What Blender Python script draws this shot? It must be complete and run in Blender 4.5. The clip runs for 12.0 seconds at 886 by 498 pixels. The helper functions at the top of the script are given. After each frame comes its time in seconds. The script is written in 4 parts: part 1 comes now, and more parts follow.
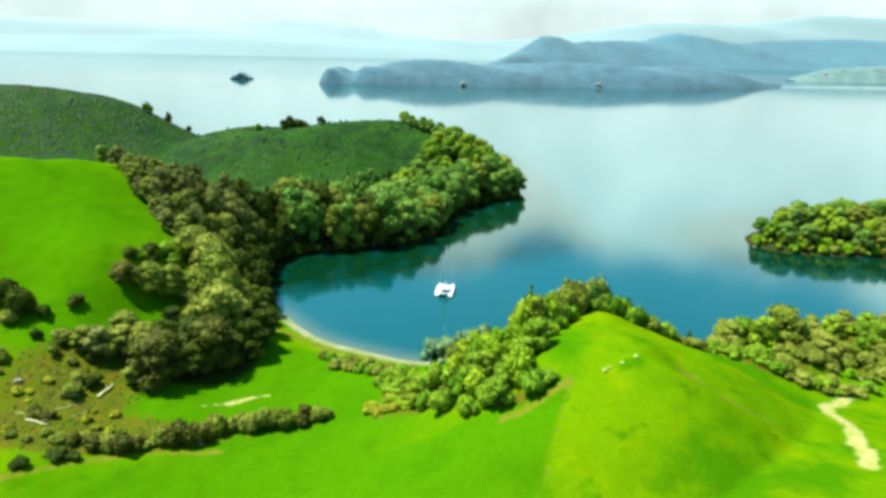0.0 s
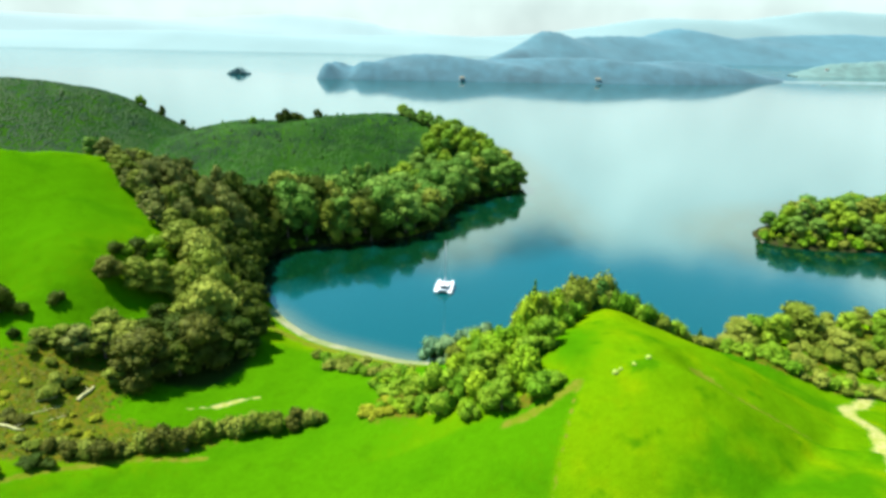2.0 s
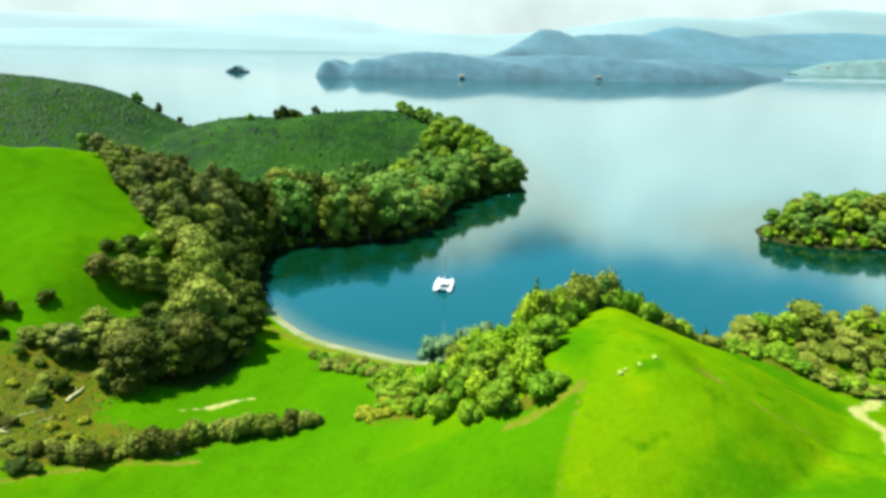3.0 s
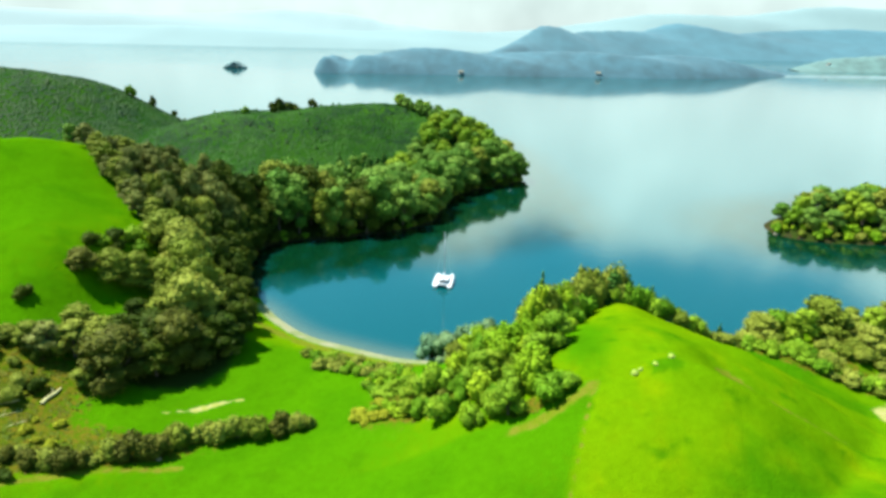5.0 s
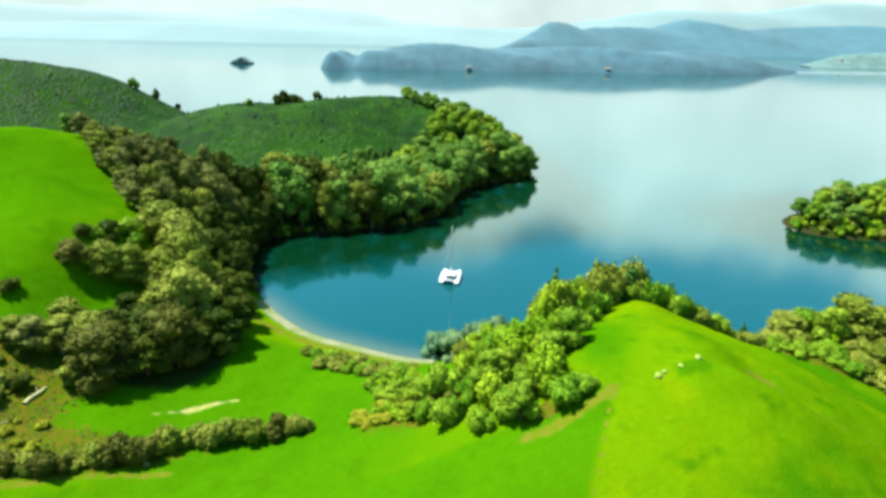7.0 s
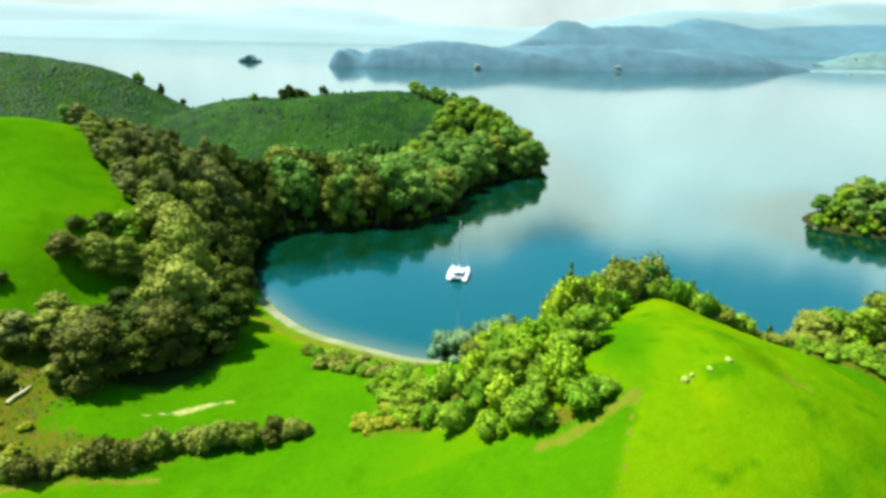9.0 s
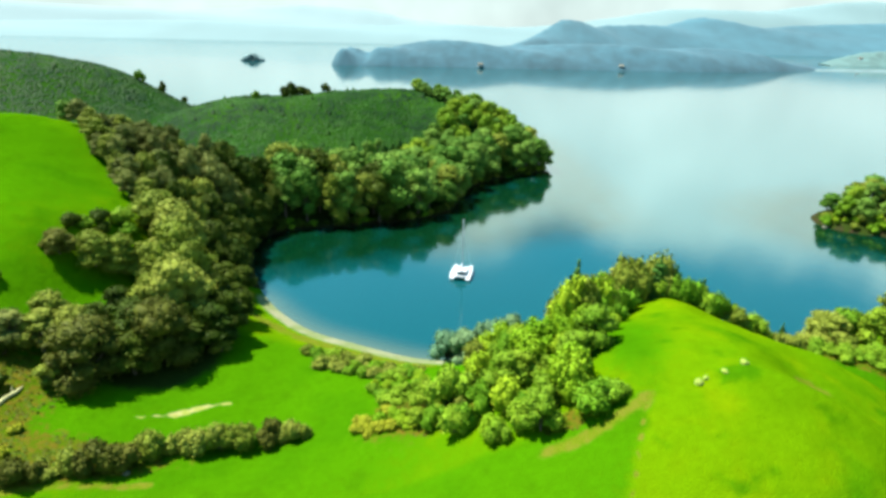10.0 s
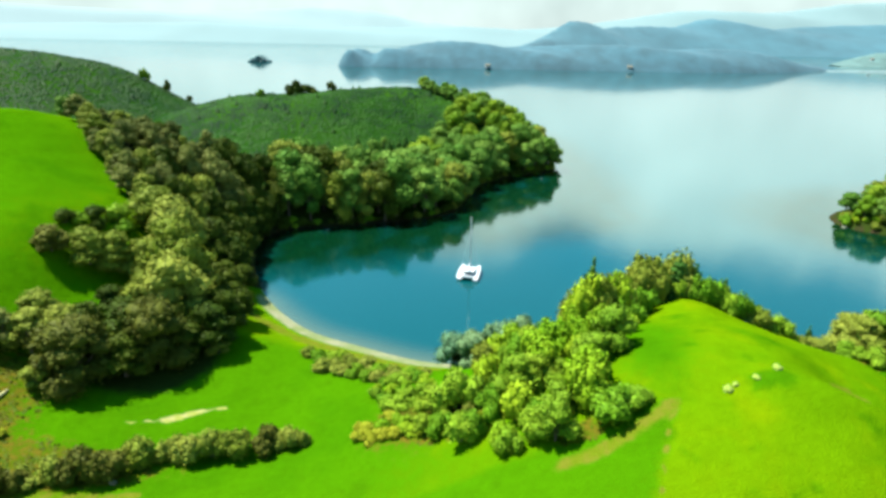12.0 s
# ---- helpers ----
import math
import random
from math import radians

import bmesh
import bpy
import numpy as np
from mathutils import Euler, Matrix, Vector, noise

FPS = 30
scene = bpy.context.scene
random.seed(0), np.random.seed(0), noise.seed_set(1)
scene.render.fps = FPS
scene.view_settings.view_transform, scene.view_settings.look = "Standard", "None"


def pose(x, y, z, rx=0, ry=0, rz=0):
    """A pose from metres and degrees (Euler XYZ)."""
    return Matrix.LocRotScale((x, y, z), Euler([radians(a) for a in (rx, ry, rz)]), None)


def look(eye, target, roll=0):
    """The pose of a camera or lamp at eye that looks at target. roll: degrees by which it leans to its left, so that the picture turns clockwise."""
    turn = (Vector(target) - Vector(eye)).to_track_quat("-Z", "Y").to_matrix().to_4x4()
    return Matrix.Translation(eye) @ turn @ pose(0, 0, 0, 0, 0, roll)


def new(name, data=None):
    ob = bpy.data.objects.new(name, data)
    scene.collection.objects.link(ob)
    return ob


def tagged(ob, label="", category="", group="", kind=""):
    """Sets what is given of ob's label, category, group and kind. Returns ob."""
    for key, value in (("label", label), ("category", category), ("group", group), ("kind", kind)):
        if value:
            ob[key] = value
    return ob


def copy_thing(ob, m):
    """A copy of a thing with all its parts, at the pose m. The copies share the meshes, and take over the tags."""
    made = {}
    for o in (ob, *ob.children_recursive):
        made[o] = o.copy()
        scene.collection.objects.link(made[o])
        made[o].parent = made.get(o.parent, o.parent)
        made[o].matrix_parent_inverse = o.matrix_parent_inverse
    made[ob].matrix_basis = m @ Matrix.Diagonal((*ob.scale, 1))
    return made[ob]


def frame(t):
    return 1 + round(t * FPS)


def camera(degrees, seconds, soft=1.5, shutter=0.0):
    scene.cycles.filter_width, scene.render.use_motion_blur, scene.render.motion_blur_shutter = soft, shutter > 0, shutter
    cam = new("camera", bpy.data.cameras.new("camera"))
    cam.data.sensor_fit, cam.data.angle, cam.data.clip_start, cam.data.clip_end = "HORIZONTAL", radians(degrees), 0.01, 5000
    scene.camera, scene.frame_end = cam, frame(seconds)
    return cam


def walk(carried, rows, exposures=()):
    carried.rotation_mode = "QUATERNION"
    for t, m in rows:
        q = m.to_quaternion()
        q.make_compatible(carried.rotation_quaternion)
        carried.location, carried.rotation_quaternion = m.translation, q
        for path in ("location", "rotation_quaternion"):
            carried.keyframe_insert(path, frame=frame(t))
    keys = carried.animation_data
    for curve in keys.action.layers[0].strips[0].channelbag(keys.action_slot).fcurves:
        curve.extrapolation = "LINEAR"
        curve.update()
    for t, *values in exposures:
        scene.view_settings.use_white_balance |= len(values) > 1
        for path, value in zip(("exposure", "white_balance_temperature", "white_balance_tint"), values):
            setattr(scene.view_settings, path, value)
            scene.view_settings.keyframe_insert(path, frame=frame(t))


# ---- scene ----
cam = camera(72.1, 12.0, soft=3.35)
PATH = [
    (0, (-0.88, -17.418, 76.779), (-0.759, -15.533, 76.12), 1.2),
    (0.5, (-0.79, -15.902, 76.261), (-0.669, -14.019, 75.599), 1.1),
    (1, (-0.746, -14.465, 75.56), (-0.623, -12.583, 74.896), 1.2),
    (1.5, (-0.597, -12.771, 74.851), (-0.474, -10.889, 74.184), 1.2),
    (2, (-0.549, -11.329, 74.155), (-0.425, -9.449, 73.486), 1.2),
    (2.5, (-0.51, -9.839, 73.409), (-0.384, -7.959, 72.739), 1.2),
    (3, (-0.339, -8.477, 72.781), (-0.213, -6.598, 72.108), 1.2),
    (5, (-0.018, -2.392, 69.468), (0.11, -0.515, 68.789), 1.2),
    (5.5, (0.086, -0.927, 68.761), (0.209, 0.949, 68.079), 1.2),
    (6, (0.2, 0.64, 67.967), (0.317, 2.516, 67.282), 1.2),
    (6.5, (0.171, 1.87, 67.229), (0.284, 3.745, 66.544), 1.2),
    (7, (0.308, 3.53, 66.433), (0.414, 5.405, 65.746), 1.2),
    (9, (0.608, 8.986, 63.338), (0.689, 10.862, 62.65), 1.2),
    (9.5, (0.611, 10.386, 62.641), (0.688, 12.262, 61.952), 1.2),
    (10, (0.669, 11.598, 62.032), (0.741, 13.474, 61.343), 1.2),
    (10.5, (0.774, 12.84, 61.388), (0.839, 14.717, 60.7), 1.1),
    (11, (0.745, 13.971, 60.748), (0.804, 15.849, 60.062), 1.1),
    (11.5, (0.815, 15.086, 60.112), (0.868, 16.964, 59.427), 1.1),
    (12, (0.799, 16.164, 59.495), (0.849, 18.043, 58.813), 1.1),
]
walk(cam, [(t, look(eye, target, roll)) for t, eye, target, roll in PATH], exposures=((0, 1.86), (12, 1.86)))


# ---- light ----
SUN_ELEVATION, SUN_TURN = radians(61), radians(-66)   # turn: from +y towards +x


def sun_and_sky():
    world = bpy.data.worlds.new("sky")
    scene.world = world
    world.use_nodes = True
    nt = world.node_tree
    nt.nodes.clear()
    out = nt.nodes.new("ShaderNodeOutputWorld")
    bg = nt.nodes.new("ShaderNodeBackground")
    sky = nt.nodes.new("ShaderNodeTexSky")
    sky.sky_type, sky.sun_disc = "NISHITA", False
    sky.sun_elevation, sky.sun_rotation = SUN_ELEVATION, SUN_TURN
    sky.air_density, sky.dust_density, sky.ozone_density = 1.0, 2.2, 2.0
    co = nt.nodes.new("ShaderNodeTexCoord")
    sep = nt.nodes.new("ShaderNodeSeparateXYZ")
    nt.links.new(co.outputs["Generated"], sep.inputs[0])
    # cloud cover, spread over a flat layer overhead
    up = nt.nodes.new("ShaderNodeMath")
    up.operation, up.inputs[1].default_value = "ADD", 0.12
    nt.links.new(sep.outputs["Z"], up.inputs[0])
    flat = nt.nodes.new("ShaderNodeVectorMath")
    flat.operation = "DIVIDE"
    nt.links.new(co.outputs["Generated"], flat.inputs[0])
    both = nt.nodes.new("ShaderNodeCombineXYZ")
    for n in range(3):
        nt.links.new(up.outputs[0], both.inputs[n])
    nt.links.new(both.outputs[0], flat.inputs[1])
    puff = nt.nodes.new("ShaderNodeTexNoise")
    puff.inputs["Scale"].default_value, puff.inputs["Detail"].default_value = 0.8, 4
    nt.links.new(flat.outputs[0], puff.inputs["Vector"])
    ramp = nt.nodes.new("ShaderNodeMapRange")
    ramp.interpolation_type = "SMOOTHSTEP"
    ramp.inputs[1].default_value, ramp.inputs[2].default_value = 0.42, 0.62
    nt.links.new(puff.outputs["Fac"], ramp.inputs[0])
    # a bank of bright cloud round the horizon, ragged along its top, and haze at its foot
    rag = nt.nodes.new("ShaderNodeTexNoise")
    rag.inputs["Scale"].default_value, rag.inputs["Detail"].default_value = 3.2, 5
    nt.links.new(co.outputs["Generated"], rag.inputs["Vector"])
    lift = nt.nodes.new("ShaderNodeMath")
    lift.operation, lift.inputs[1].default_value = "MULTIPLY_ADD", -0.30
    nt.links.new(rag.outputs["Fac"], lift.inputs[0])
    nt.links.new(sep.outputs["Z"], lift.inputs[2])
    low = nt.nodes.new("ShaderNodeMapRange")
    low.interpolation_type = "SMOOTHSTEP"
    low.inputs[1].default_value, low.inputs[2].default_value = 0.215, 0.13
    low.inputs[3].default_value, low.inputs[4].default_value = 0.0, 0.95
    nt.links.new(lift.outputs[0], low.inputs[0])
    cover = nt.nodes.new("ShaderNodeMath")
    cover.operation = "MAXIMUM"
    thin = nt.nodes.new("ShaderNodeMath")
    thin.operation, thin.inputs[1].default_value = "MULTIPLY", 0.07
    nt.links.new(ramp.outputs[0], thin.inputs[0])
    nt.links.new(thin.outputs[0], cover.inputs[0])
    nt.links.new(low.outputs[0], cover.inputs[1])
    bank = nt.nodes.new("ShaderNodeMapRange")
    bank.inputs[1].default_value, bank.inputs[2].default_value = 0.04, 0.28
    nt.links.new(sep.outputs["Z"], bank.inputs[0])
    cloud = nt.nodes.new("ShaderNodeMixRGB")
    cloud.inputs[1].default_value, cloud.inputs[2].default_value = (4.6, 5.55, 5.35, 1), (10.8, 14.0, 13.0, 1)
    nt.links.new(bank.outputs[0], cloud.inputs[0])
    mix = nt.nodes.new("ShaderNodeMixRGB")
    fold = nt.nodes.new("ShaderNodeTexNoise")
    fold.inputs["Scale"].default_value, fold.inputs["Detail"].default_value = 6.5, 4
    nt.links.new(co.outputs["Generated"], fold.inputs["Vector"])
    shade = nt.nodes.new("ShaderNodeMapRange")
    for k, v in zip(range(1, 5), (0.3, 0.7, 0.84, 1.12)):
        shade.inputs[k].default_value = v
    nt.links.new(fold.outputs["Fac"], shade.inputs[0])
    lit = nt.nodes.new("ShaderNodeVectorMath")
    lit.operation = "SCALE"
    nt.links.new(cloud.outputs[0], lit.inputs[0])
    nt.links.new(shade.outputs[0], lit.inputs["Scale"])
    nt.links.new(lit.outputs[0], mix.inputs[2])
    nt.links.new(cover.outputs[0], mix.inputs[0])
    deep = nt.nodes.new("ShaderNodeVectorMath")
    deep.operation = "MULTIPLY"
    deep.inputs[1].default_value = (0.36, 1.46, 1.62)
    nt.links.new(sky.outputs[0], deep.inputs[0])
    nt.links.new(deep.outputs[0], mix.inputs[1])
    nt.links.new(mix.outputs[0], bg.inputs[0])
    bg.inputs[1].default_value = 0.05
    nt.links.new(bg.outputs[0], out.inputs[0])
    lamp = bpy.data.lights.new("sun", "SUN")
    lamp.energy, lamp.angle, lamp.color = 5.0, radians(0.7), (1.0, 0.95, 0.86)
    ob = new("sun", lamp)
    way = Vector((math.sin(SUN_TURN) * math.cos(SUN_ELEVATION), math.cos(SUN_TURN) * math.cos(SUN_ELEVATION), math.sin(SUN_ELEVATION)))
    ob.matrix_world = look(way * 900, (0, 0, 0))


sun_and_sky()


# ---- materials ----
def node(nt, kind, **given):
    n = nt.nodes.new(kind)
    for key, value in given.items():
        n.inputs[key.replace("_", " ")].default_value = value
    return n


def plain(name, color, rough=0.7, metal=0.0, grain=0.12, size=6.0, bump=0.0):
    """A surface with a slight unevenness of colour at two sizes, and fine relief."""
    m = bpy.data.materials.new(name)
    m.use_nodes = True
    nt = m.node_tree
    b = nt.nodes["Principled BSDF"]
    b.inputs["Roughness"].default_value, b.inputs["Metallic"].default_value = rough, metal
    co = node(nt, "ShaderNodeTexCoord")
    n1 = node(nt, "ShaderNodeTexNoise", Scale=size, Detail=6.0)
    n2 = node(nt, "ShaderNodeTexNoise", Scale=size * 0.13, Detail=2.0)
    add = node(nt, "ShaderNodeMath")
    nt.links.new(co.outputs["Object"], n1.inputs["Vector"])
    nt.links.new(co.outputs["Object"], n2.inputs["Vector"])
    nt.links.new(n1.outputs["Fac"], add.inputs[0])
    nt.links.new(n2.outputs["Fac"], add.inputs[1])
    rng = node(nt, "ShaderNodeMapRange")
    for k, v in zip(range(1, 5), (0.6, 1.4, 1 - grain * 2, 1 + grain * 2)):
        rng.inputs[k].default_value = v
    nt.links.new(add.outputs[0], rng.inputs[0])
    mul = node(nt, "ShaderNodeVectorMath")
    mul.operation = "SCALE"
    mul.inputs[0].default_value = color
    nt.links.new(rng.outputs[0], mul.inputs["Scale"])
    nt.links.new(mul.outputs[0], b.inputs["Base Color"])
    if bump:
        bp = node(nt, "ShaderNodeBump", Strength=bump, Distance=0.05)
        nt.links.new(n1.outputs["Fac"], bp.inputs["Height"])
        nt.links.new(bp.outputs[0], b.inputs["Normal"])
    return m


def foliage(name, color, other, clear=0.12, uneven=0.15, size=0.45, patchy=False):
    """Leaves: colour drifts from plant to plant (or, where patchy, over the land) and from clump to clump, and light comes through them."""
    m = bpy.data.materials.new(name)
    m.use_nodes = True
    nt = m.node_tree
    b = nt.nodes["Principled BSDF"]
    b.inputs["Roughness"].default_value = 0.6
    b.inputs["Specular IOR Level"].default_value = 0.04
    info, geo, co = node(nt, "ShaderNodeObjectInfo"), node(nt, "ShaderNodeNewGeometry"), node(nt, "ShaderNodeTexCoord")
    n1 = node(nt, "ShaderNodeTexNoise", Scale=size, Detail=3.0)
    nt.links.new(co.outputs["Object"], n1.inputs["Vector"])
    a = node(nt, "ShaderNodeMath")
    n2 = node(nt, "ShaderNodeTexNoise", Scale=size * 3.5, Detail=4.0)
    nt.links.new(co.outputs["Object"], n2.inputs["Vector"])
    nt.links.new(n2.outputs["Fac"] if patchy else info.outputs["Random"], a.inputs[0])
    nt.links.new(n1.outputs["Fac"], a.inputs[1])
    half = node(nt, "ShaderNodeMapRange")
    for k, v in zip(range(1, 5), (0.8, 1.2, 0.0, 1.0) if patchy else (0.45, 1.45, 0.0, 1.0)):
        half.inputs[k].default_value = v
    nt.links.new(a.outputs[0], half.inputs[0])
    mix = node(nt, "ShaderNodeMixRGB")
    mix.inputs[1].default_value, mix.inputs[2].default_value = (*color, 1), (*other, 1)
    nt.links.new(half.outputs[0], mix.inputs[0])
    isl = node(nt, "ShaderNodeMapRange")
    isl.inputs[3].default_value, isl.inputs[4].default_value = 1 - uneven, 1 + uneven
    nt.links.new(geo.outputs["Random Per Island"], isl.inputs[0])
    mul = node(nt, "ShaderNodeVectorMath")
    mul.operation = "SCALE"
    nt.links.new(mix.outputs[0], mul.inputs[0])
    nt.links.new(isl.outputs[0], mul.inputs["Scale"])
    nt.links.new(mul.outputs[0], b.inputs["Base Color"])
    tr, sh = node(nt, "ShaderNodeBsdfTranslucent"), node(nt, "ShaderNodeMixShader", Fac=clear)
    nt.links.new(mul.outputs[0], tr.inputs["Color"])
    nt.links.new(b.outputs[0], sh.inputs[1])
    nt.links.new(tr.outputs[0], sh.inputs[2])
    nt.links.new(sh.outputs[0], nt.nodes["Material Output"].inputs["Surface"])
    return m


def ground_material():
    """Pasture, with bare earth, sand, rough growth, woodland floor and painted shade where the masks say."""
    m = bpy.data.materials.new("pasture")
    m.use_nodes = True
    nt = m.node_tree
    b = nt.nodes["Principled BSDF"]
    b.inputs["Roughness"].default_value, b.inputs["Specular IOR Level"].default_value = 0.95, 0.0
    geo = node(nt, "ShaderNodeNewGeometry")

    def noise_of(scale, detail=4.0):
        n = node(nt, "ShaderNodeTexNoise", Scale=scale, Detail=detail)
        nt.links.new(geo.outputs["Position"], n.inputs["Vector"])
        return n.outputs["Fac"]

    def mixed(fac, a, c):
        mx = node(nt, "ShaderNodeMixRGB")
        nt.links.new(fac, mx.inputs[0])
        for slot, v in ((1, a), (2, c)):
            if isinstance(v, tuple):
                mx.inputs[slot].default_value = (*v, 1)
            else:
                nt.links.new(v, mx.inputs[slot])
        return mx.outputs[0]

    def spread(fac, lo, hi):
        r = node(nt, "ShaderNodeMapRange")
        r.interpolation_type = "SMOOTHSTEP"
        r.inputs[1].default_value, r.inputs[2].default_value = lo, hi
        nt.links.new(fac, r.inputs[0])
        return r.outputs[0]

    def mask(name, edge):
        a = node(nt, "ShaderNodeAttribute")
        a.attribute_name = name
        s = node(nt, "ShaderNodeMath")
        nt.links.new(a.outputs["Fac"], s.inputs[0])
        w = node(nt, "ShaderNodeMath")
        w.operation, w.inputs[1].default_value = "MULTIPLY", edge
        nt.links.new(fine, w.inputs[0])
        nt.links.new(w.outputs[0], s.inputs[1])
        return spread(s.outputs[0], 0.35 + edge * 0.5, 0.65 + edge * 0.5)

    wide, mid, fine, tiny = noise_of(0.03), noise_of(0.16), noise_of(0.9), noise_of(5.0)
    c = mixed(spread(wide, 0.35, 0.65), GRASS_A, GRASS_B)
    c = mixed(spread(mid, 0.5, 0.8), c, GRASS_C)
    c = mixed(mask("lush", 0.3), c, GRASS_LUSH)
    c = mixed(spread(noise_of(0.075, 6.0), 0.5, 0.68), c, (0.022, 0.079, 0.0005))
    c = mixed(spread(noise_of(0.22, 7.0), 0.56, 0.74), c, (0.024, 0.078, 0.0005))
    c = mixed(mask("rough", 0.7), c, mixed(spread(fine, 0.4, 0.62), (0.038, 0.062, 0.002), (0.062, 0.053, 0.005)))
    c = mixed(mask("forest_shade", 0.3), c, (0.015, 0.025, 0.004))
    c = mixed(mask("plantation", 0.3), c, mixed(spread(wide, 0.4, 0.62), (0.009, 0.032, 0.004), (0.015, 0.045, 0.004)))
    c = mixed(mask("worn_shaded", 0.5), c, mixed(spread(fine, 0.4, 0.62), (0.064, 0.090, 0.004), (0.072, 0.082, 0.007)))
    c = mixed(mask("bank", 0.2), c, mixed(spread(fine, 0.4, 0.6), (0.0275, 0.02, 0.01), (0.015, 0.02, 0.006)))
    c = mixed(mask("earth", 0.75), c, mixed(spread(fine, 0.4, 0.6), (0.205, 0.195, 0.074), (0.140, 0.155, 0.032)))
    c = mixed(mask("sand", 0.3), c, mixed(spread(mid, 0.4, 0.6), (0.145, 0.148, 0.086), (0.105, 0.125, 0.052)))
    amt = node(nt, "ShaderNodeMath")
    nt.links.new(fine, amt.inputs[0])
    nt.links.new(tiny, amt.inputs[1])
    rg = node(nt, "ShaderNodeMapRange")
    for k, v in zip(range(1, 5), (0.65, 1.35, 0.88, 1.12)):
        rg.inputs[k].default_value = v
    nt.links.new(amt.outputs[0], rg.inputs[0])
    mul = node(nt, "ShaderNodeVectorMath")
    mul.operation = "SCALE"
    nt.links.new(c, mul.inputs[0])
    nt.links.new(rg.outputs[0], mul.inputs["Scale"])
    nt.links.new(mul.outputs[0], b.inputs["Base Color"])
    bp = node(nt, "ShaderNodeBump", Strength=0.5, Distance=0.35)
    nt.links.new(amt.outputs[0], bp.inputs["Height"])
    nt.links.new(bp.outputs[0], b.inputs["Normal"])
    return m


def water_material():
    """Clear lake: dark body, paler where it is shallow, tree reflections darkened into it, and a mirror that small
    ripples stretch.
    """
    m = bpy.data.materials.new("lake_water")
    m.use_nodes = True
    nt = m.node_tree
    b = nt.nodes["Principled BSDF"]
    b.inputs["Roughness"].default_value, b.inputs["IOR"].default_value = 0.08, 1.52
    b.inputs["Specular Tint"].default_value = (0.62, 0.97, 1, 1)
    geo = node(nt, "ShaderNodeNewGeometry")
    flat = node(nt, "ShaderNodeAttribute")
    flat.attribute_name = "shallow"
    mix = node(nt, "ShaderNodeMixRGB")
    mix.inputs[1].default_value, mix.inputs[2].default_value = (0.0004, 0.034, 0.038, 1), (0.06, 0.08, 0.05, 1)
    nt.links.new(flat.outputs["Fac"], mix.inputs[0])
    reflection = node(nt, "ShaderNodeAttribute")
    reflection.attribute_name = "tree_reflection"
    darkened = node(nt, "ShaderNodeMixRGB")
    darkened.inputs[2].default_value = (0.0005, 0.012, 0.004, 1)
    nt.links.new(reflection.outputs["Fac"], darkened.inputs[0])
    nt.links.new(mix.outputs[0], darkened.inputs[1])
    nt.links.new(darkened.outputs[0], b.inputs["Base Color"])
    apart = node(nt, "ShaderNodeSeparateXYZ")
    nt.links.new(geo.outputs["Position"], apart.inputs[0])
    wind = node(nt, "ShaderNodeMapRange")      # the open lake is ruffled by wind, the cove is not
    for k, v in zip(range(1, 5), (1150, 1500, 0.03, 0.6)):
        wind.inputs[k].default_value = v
    nt.links.new(apart.outputs["Y"], wind.inputs[0])
    n1 = node(nt, "ShaderNodeTexNoise", Scale=0.35, Detail=3.0)
    n2 = node(nt, "ShaderNodeTexNoise", Scale=0.04, Detail=3.0)
    add = node(nt, "ShaderNodeMath")
    for n, slot in ((n1, 0), (n2, 1)):
        nt.links.new(geo.outputs["Position"], n.inputs["Vector"])
        nt.links.new(n.outputs["Fac"], add.inputs[slot])
    bp = node(nt, "ShaderNodeBump", Strength=0.07, Distance=0.4)
    nt.links.new(wind.outputs[0], bp.inputs["Strength"])
    nt.links.new(add.outputs[0], bp.inputs["Height"])
    nt.links.new(bp.outputs[0], b.inputs["Normal"])
    return m


GRASS_A, GRASS_B, GRASS_C, GRASS_LUSH = (0.041, 0.101, 0.0005), (0.057, 0.113, 0.0005), (0.074, 0.118, 0.0005), (0.027, 0.090, 0.0005)
PASTURE = ground_material()
WATER = water_material()
BARK = plain("bark", (0.065, 0.05, 0.0375), 0.9, bump=0.6)
LEAF_DARK = foliage("leaves_dark", (0.018, 0.035, 0.002), (0.04, 0.0575, 0.004))
LEAF_OLIVE = foliage("leaves_olive", (0.090, 0.122, 0.010), (0.164, 0.186, 0.025))
LEAF_BROWN = foliage("leaves_brownish", (0.050, 0.063, 0.011), (0.118, 0.132, 0.028))
LEAF_UMBER = foliage("leaves_umber", (0.030, 0.038, 0.004), (0.078, 0.082, 0.011))
LEAF_BRIGHT = foliage("leaves_bright", (0.086, 0.186, 0.004), (0.185, 0.265, 0.010))
LEAF_LEAFY = foliage("leaves_yellowish_green", (0.066, 0.140, 0.006), (0.142, 0.208, 0.012))
LEAF_GREEN = foliage("leaves_green", (0.060, 0.146, 0.005), (0.135, 0.220, 0.011))
LEAF_SAGE = foliage("leaves_sage", (0.044, 0.112, 0.011), (0.115, 0.195, 0.028))
LEAF_PALE = foliage("leaves_pale", (0.085, 0.17, 0.085), (0.13, 0.21, 0.09))
LEAF_RUST = foliage("leaves_rust", (0.19, 0.20, 0.011), (0.25, 0.27, 0.016))
LEAF_PINE = foliage("needles", (0.002, 0.015, 0.002), (0.013, 0.047, 0.003), 0.2, 0.12, 0.045, True)
LEAF_CONIFER = foliage("conifer_needles", (0.022, 0.072, 0.010), (0.055, 0.120, 0.018))
